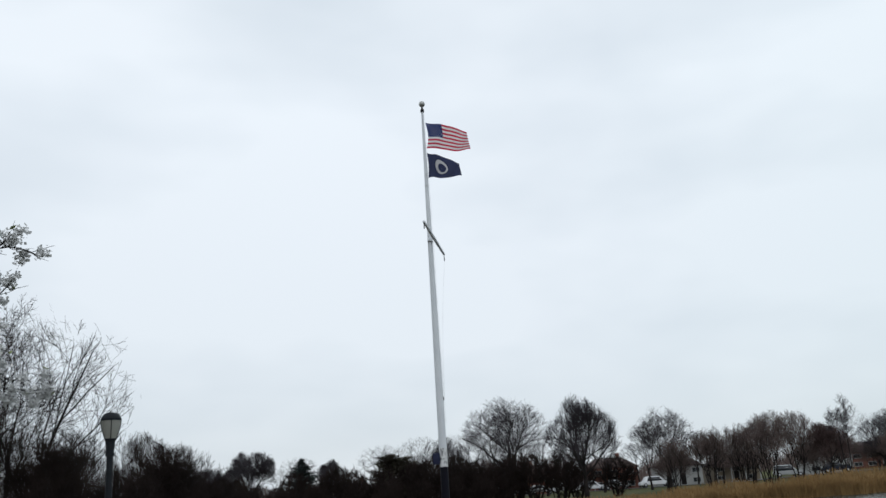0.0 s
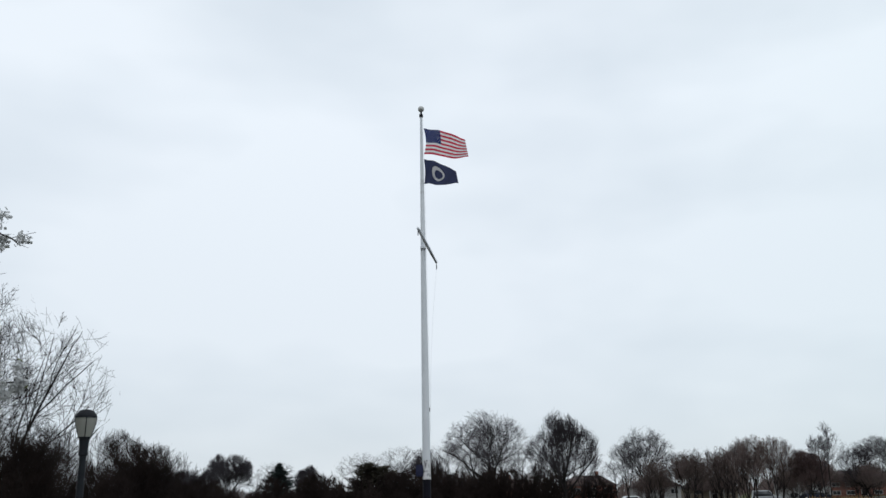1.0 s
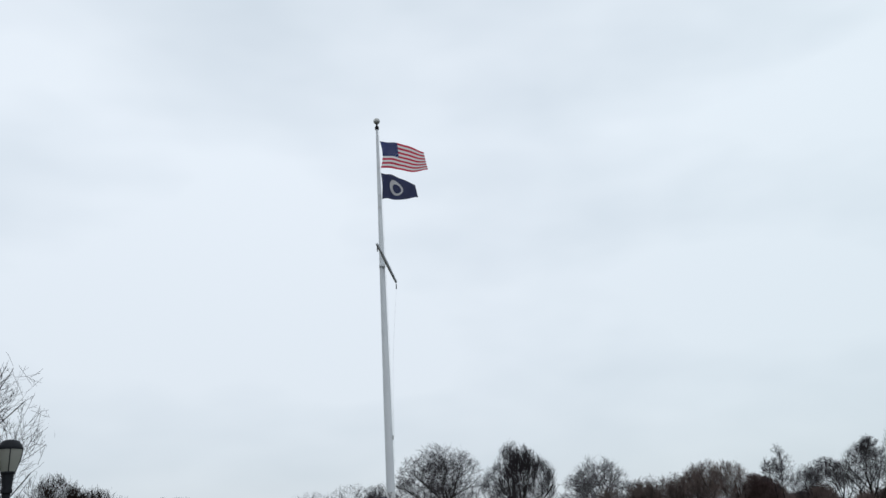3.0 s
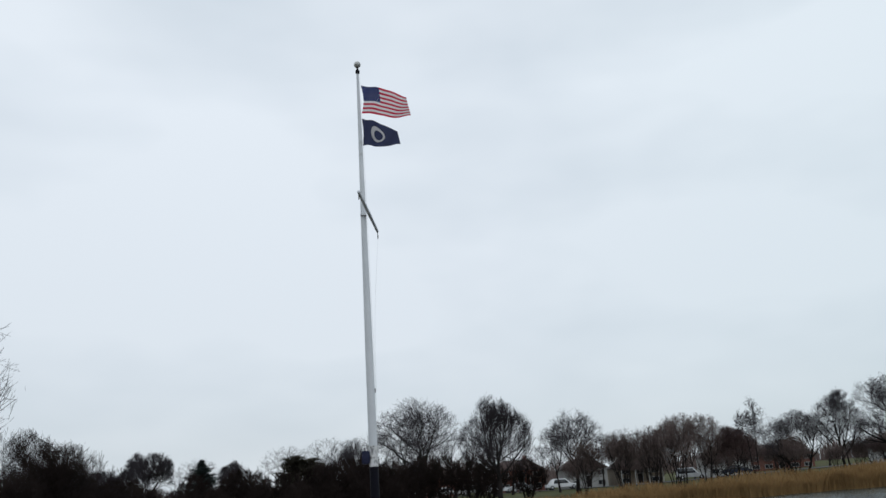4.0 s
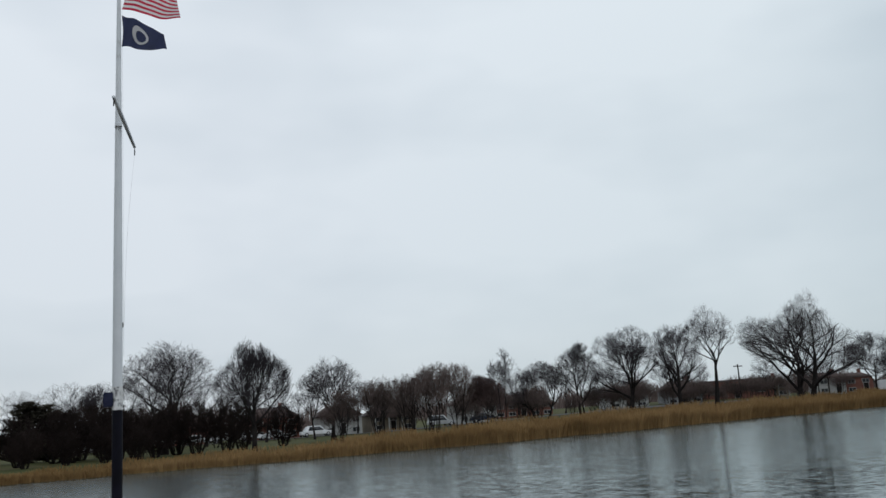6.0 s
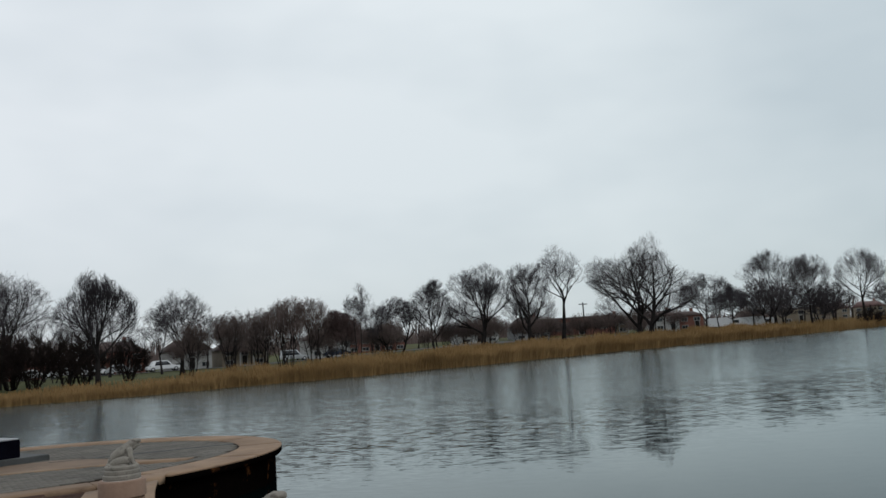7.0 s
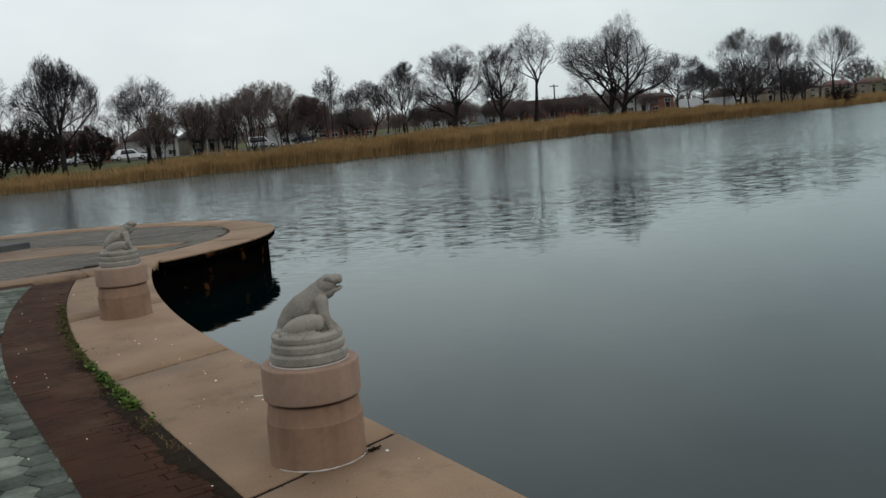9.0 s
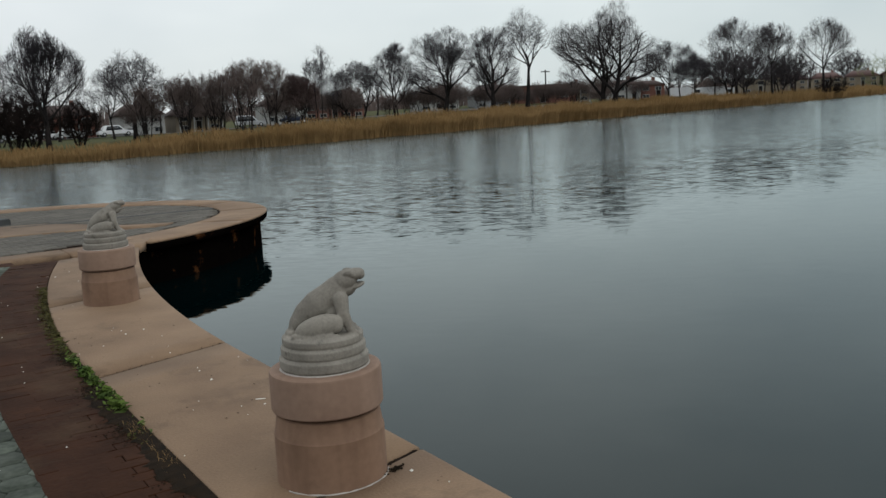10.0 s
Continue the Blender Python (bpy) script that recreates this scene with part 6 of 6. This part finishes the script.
# dark grains added to stand in for the black hollow of a chipped corner
bit = r.normal(size=(90, 3)) * np.array([0.02, 0.008, 0.002]) + np.array([1.41, 9.915, 0.003])
bit[:, 1] += (bit[:, 0] - 1.41) * 0.3
bs = r.uniform(0.004, 0.009, 90)
hollow = part("soil_clod", mesh_of("soil_clod", bit[:, None] + tet[None] * bs[:, None, None], (np.arange(90)[:, None, None] * 4 + np.array([[0, 1, 3], [1, 2, 3], [2, 0, 3]])).reshape(-1, 3)), SOIL)
tagged(hollow, "dark grains in place of a chipped hollow at the pedestal's foot", "soil", kind="stuff")
scrap = part("paper_scrap", box(-0.028, 0.028, -0.005, 0.005, 0.0, 0.002, 0.0008), CRUMB, at=pose(1.328, 11.297, 0.001, 0, 0, -28))
tagged(scrap, "thin white scrap of paper lying on the coping", "scrap")
crumbs = part("crumbs", mesh_of("crumbs", cv, cf), CRUMB)
tagged(crumbs, "scattered white bread crumbs on the paving", "crumbs", kind="stuff")

# ---- paving pieces: brick band, cross bands and hexagon pavers ----
bl, bw = 0.188, 0.0932
bm = box(-bl / 2, bl / 2, -bw / 2, bw / 2, -0.03, 0.0)
bmesh.ops.bevel(bm, geom=[e for e in bm.edges if all(v.co.z > -0.001 for v in e.verts)], offset=0.0035, segments=1, affect="EDGES")
brick_mesh = bpy.data.meshes.new("brick")
bm.to_mesh(brick_mesh)
bm.free()
brick_mesh.materials.append(BRICK)
r = np.random.default_rng(71)
joined_bricks = []


def far_brick(x, y, turn, w=bl, d=bw):
    c, s = math.cos(turn), math.sin(turn)
    z = r.normal() * 0.0015 - 0.003
    joined_bricks.append([[x + c * px - s * py, y + s * px + c * py, pz] for pz in (-0.03, z) for px, py in ((-w / 2, -d / 2), (w / 2, -d / 2), (w / 2, d / 2), (-w / 2, d / 2))])


my = np.linspace(-6.0, 18.2, 60)
strip = np.concatenate([np.stack([band_left(my) - 0.012, my, np.full(60, -0.0024)], -1), np.stack([np.where(my < 11.8, 0.42 + 0.03 * np.sin(my * 3.1), edge_in(my) - 0.004), my, np.full(60, -0.0024)], -1)])
i = np.arange(59)
part("joint_mud", mesh_of("joint_mud", strip, np.stack([i, 60 + i, 61 + i, i + 1], -1)), BRICK_FAR, terrace, "brown mud filling the joints of the brick band")
rows_y = np.arange(-6, 18.2, 0.095)
for y in rows_y:
    x0, x1 = float(band_left(y)), float(edge_in(y)) - 0.012
    tilt_ = math.atan(0.0524 * max(0.0, y - 12.4))
    third = (x1 - x0) / 3
    odd = int(round(y / 0.095)) % 2
    ends = [0, 1, 2, 3] if odd else [0, 0.5, 1.5, 2.5, 3]
    for f0, f1 in zip(ends, ends[1:]):
        if 8.7 < y < 17.9 and not odd and f1 == 3:
            far_brick(x0 + 2.75 * third, y, 0, third * 0.48)
            continue
        step = (f1 - f0) * third
        x = x0 + (f0 + f1) / 2 * third + r.normal() * 0.001
        if 8.7 < y < 17.9:
            ob = new("brick", brick_mesh)
            ob.parent = terrace
            ob.matrix_basis = Matrix.LocRotScale((x, y, r.normal() * 0.0015 - 0.0025), Euler((r.normal() * 0.006, r.normal() * 0.006, -tilt_ * 0.5 + r.normal() * 0.01)), (step / bl - 0.018, 1, 1))
        else:
            far_brick(x, y, 0, step - 0.006)
for y0, y1 in ((9.84, 10.26), (14.7, 15.18), (18.24, 18.54), (5.4, 5.82)):
    for y in np.arange(y0 + 0.048, y1, 0.095):
        for x in np.arange(-8, float(band_left(y)) - 0.1, 0.195):
            far_brick(x, y, 0)
for y0, y1 in ((9.84, 10.26), (14.7, 15.18), (18.24, 18.54), (5.4, 5.82)):
    x1 = float(band_left((y0 + y1) / 2)) - 0.02
    part("joint_mud", mesh_of("joint_mud", [[-8, y0, -0.003], [x1, y0, -0.003], [x1, y1, -0.003], [-8, y1, -0.003]], np.array([[0, 1, 2, 3]])), BRICK_FAR, terrace, "brown mud filling the joints of a brick cross band")
v = np.array(joined_bricks).reshape(-1, 3)
f = np.arange(len(joined_bricks))[:, None, None] * 8 + np.array([[4, 5, 6, 7], [0, 1, 5, 4], [1, 2, 6, 5], [2, 3, 7, 6], [3, 0, 4, 7]])
tagged(part("brick", mesh_of("brick", v, f.reshape(-1, 4)), BRICK_FAR, terrace), kind="stuff")

side = 0.107
hex_full = [(side * math.cos(radians(60 * k)), side * math.sin(radians(60 * k))) for k in range(6)]


def hex_solid(poly, z, gap=0.945):
    """A paver from its outline: top with a small chamfer, and sides."""
    c = np.mean(poly, 0)
    o = c + (np.array(poly) - c) * gap
    n_ = len(o)
    v = np.concatenate([np.c_[o, np.full(n_, -0.03)], np.c_[o, np.full(n_, z - 0.003)], np.c_[c + (o - c) * 0.982, np.full(n_, z)]])
    i = np.arange(n_)
    k = (i + 1) % n_
    sides = np.concatenate([np.stack([i, k, n_ + k, n_ + i], -1), np.stack([n_ + i, n_ + k, 2 * n_ + k, 2 * n_ + i], -1)])
    return v, sides, 2 * n_ + i


hv, hs, ht = hex_solid(hex_full, 0.0)
hex_mesh = mesh_of("hexagon_paver", hv, [hs, ht[None]])
hex_mesh.materials.append(HEX)
far_v, far_q, far_t, at = [], [], {}, 0
dx, dy = 1.5 * side, math.sqrt(3) * side
count = 0
for col in range(-50, 10):
    for row in range(-36, 106):
        x, y = col * dx, 5.0 + row * dy + (col % 2) * dy / 2
        zone = next(((a, c) for a, c in ((-2.0, 5.38), (5.84, 9.82), (10.28, 14.68), (15.2, 18.22)) if a - side < y < c + side), None)
        if zone is None:
            continue
        poly = [(x + px, y + py) for px, py in hex_full]
        sl = 0.0524 * max(0.0, y - 12.4)
        poly = clip(poly, 1, -sl, float(band_left(y)) - sl * y - 0.008)
        poly = clip(poly, 0, 1, zone[1]) if poly else poly
        poly = clip(poly, 0, -1, -zone[0]) if poly else poly
        if len(poly) < 3:
            continue
        pa = np.array(poly)
        area = 0.5 * abs(np.sum(pa[:, 0] * np.roll(pa[:, 1], -1) - pa[:, 1] * np.roll(pa[:, 0], -1)))
        if area < 0.0004:
            continue
        z = r.normal() * 0.002 - 0.003
        near = x > -0.95 and 9.8 < y < 18.3 and count < 300
        if near and len(poly) == 6 and area > 0.041:
            ob = new("hexagon_paver", hex_mesh)
            ob.parent = terrace
            ob.matrix_basis = Matrix.LocRotScale((x, y, z), Euler((r.normal() * 0.004, r.normal() * 0.004, r.normal() * 0.008)), None)
            count += 1
        elif near:
            v, s, t = hex_solid(poly, z)
            me = mesh_of("hexagon_paver", v, [s, t[None]])
            part("hexagon_paver", me, HEX, terrace)
            count += 1
        else:
            v, s, t = hex_solid(poly, z)
            far_v.append(v)
            far_q.append(s + at)
            far_t.setdefault(len(t), []).append(t + at)
            at += len(v)
tagged(part("hexagon_paver", mesh_of("hexagon_paver", np.concatenate(far_v), [np.concatenate(far_q)] + [np.array(q_) for q_ in far_t.values()]), HEX_FAR, terrace), kind="stuff")
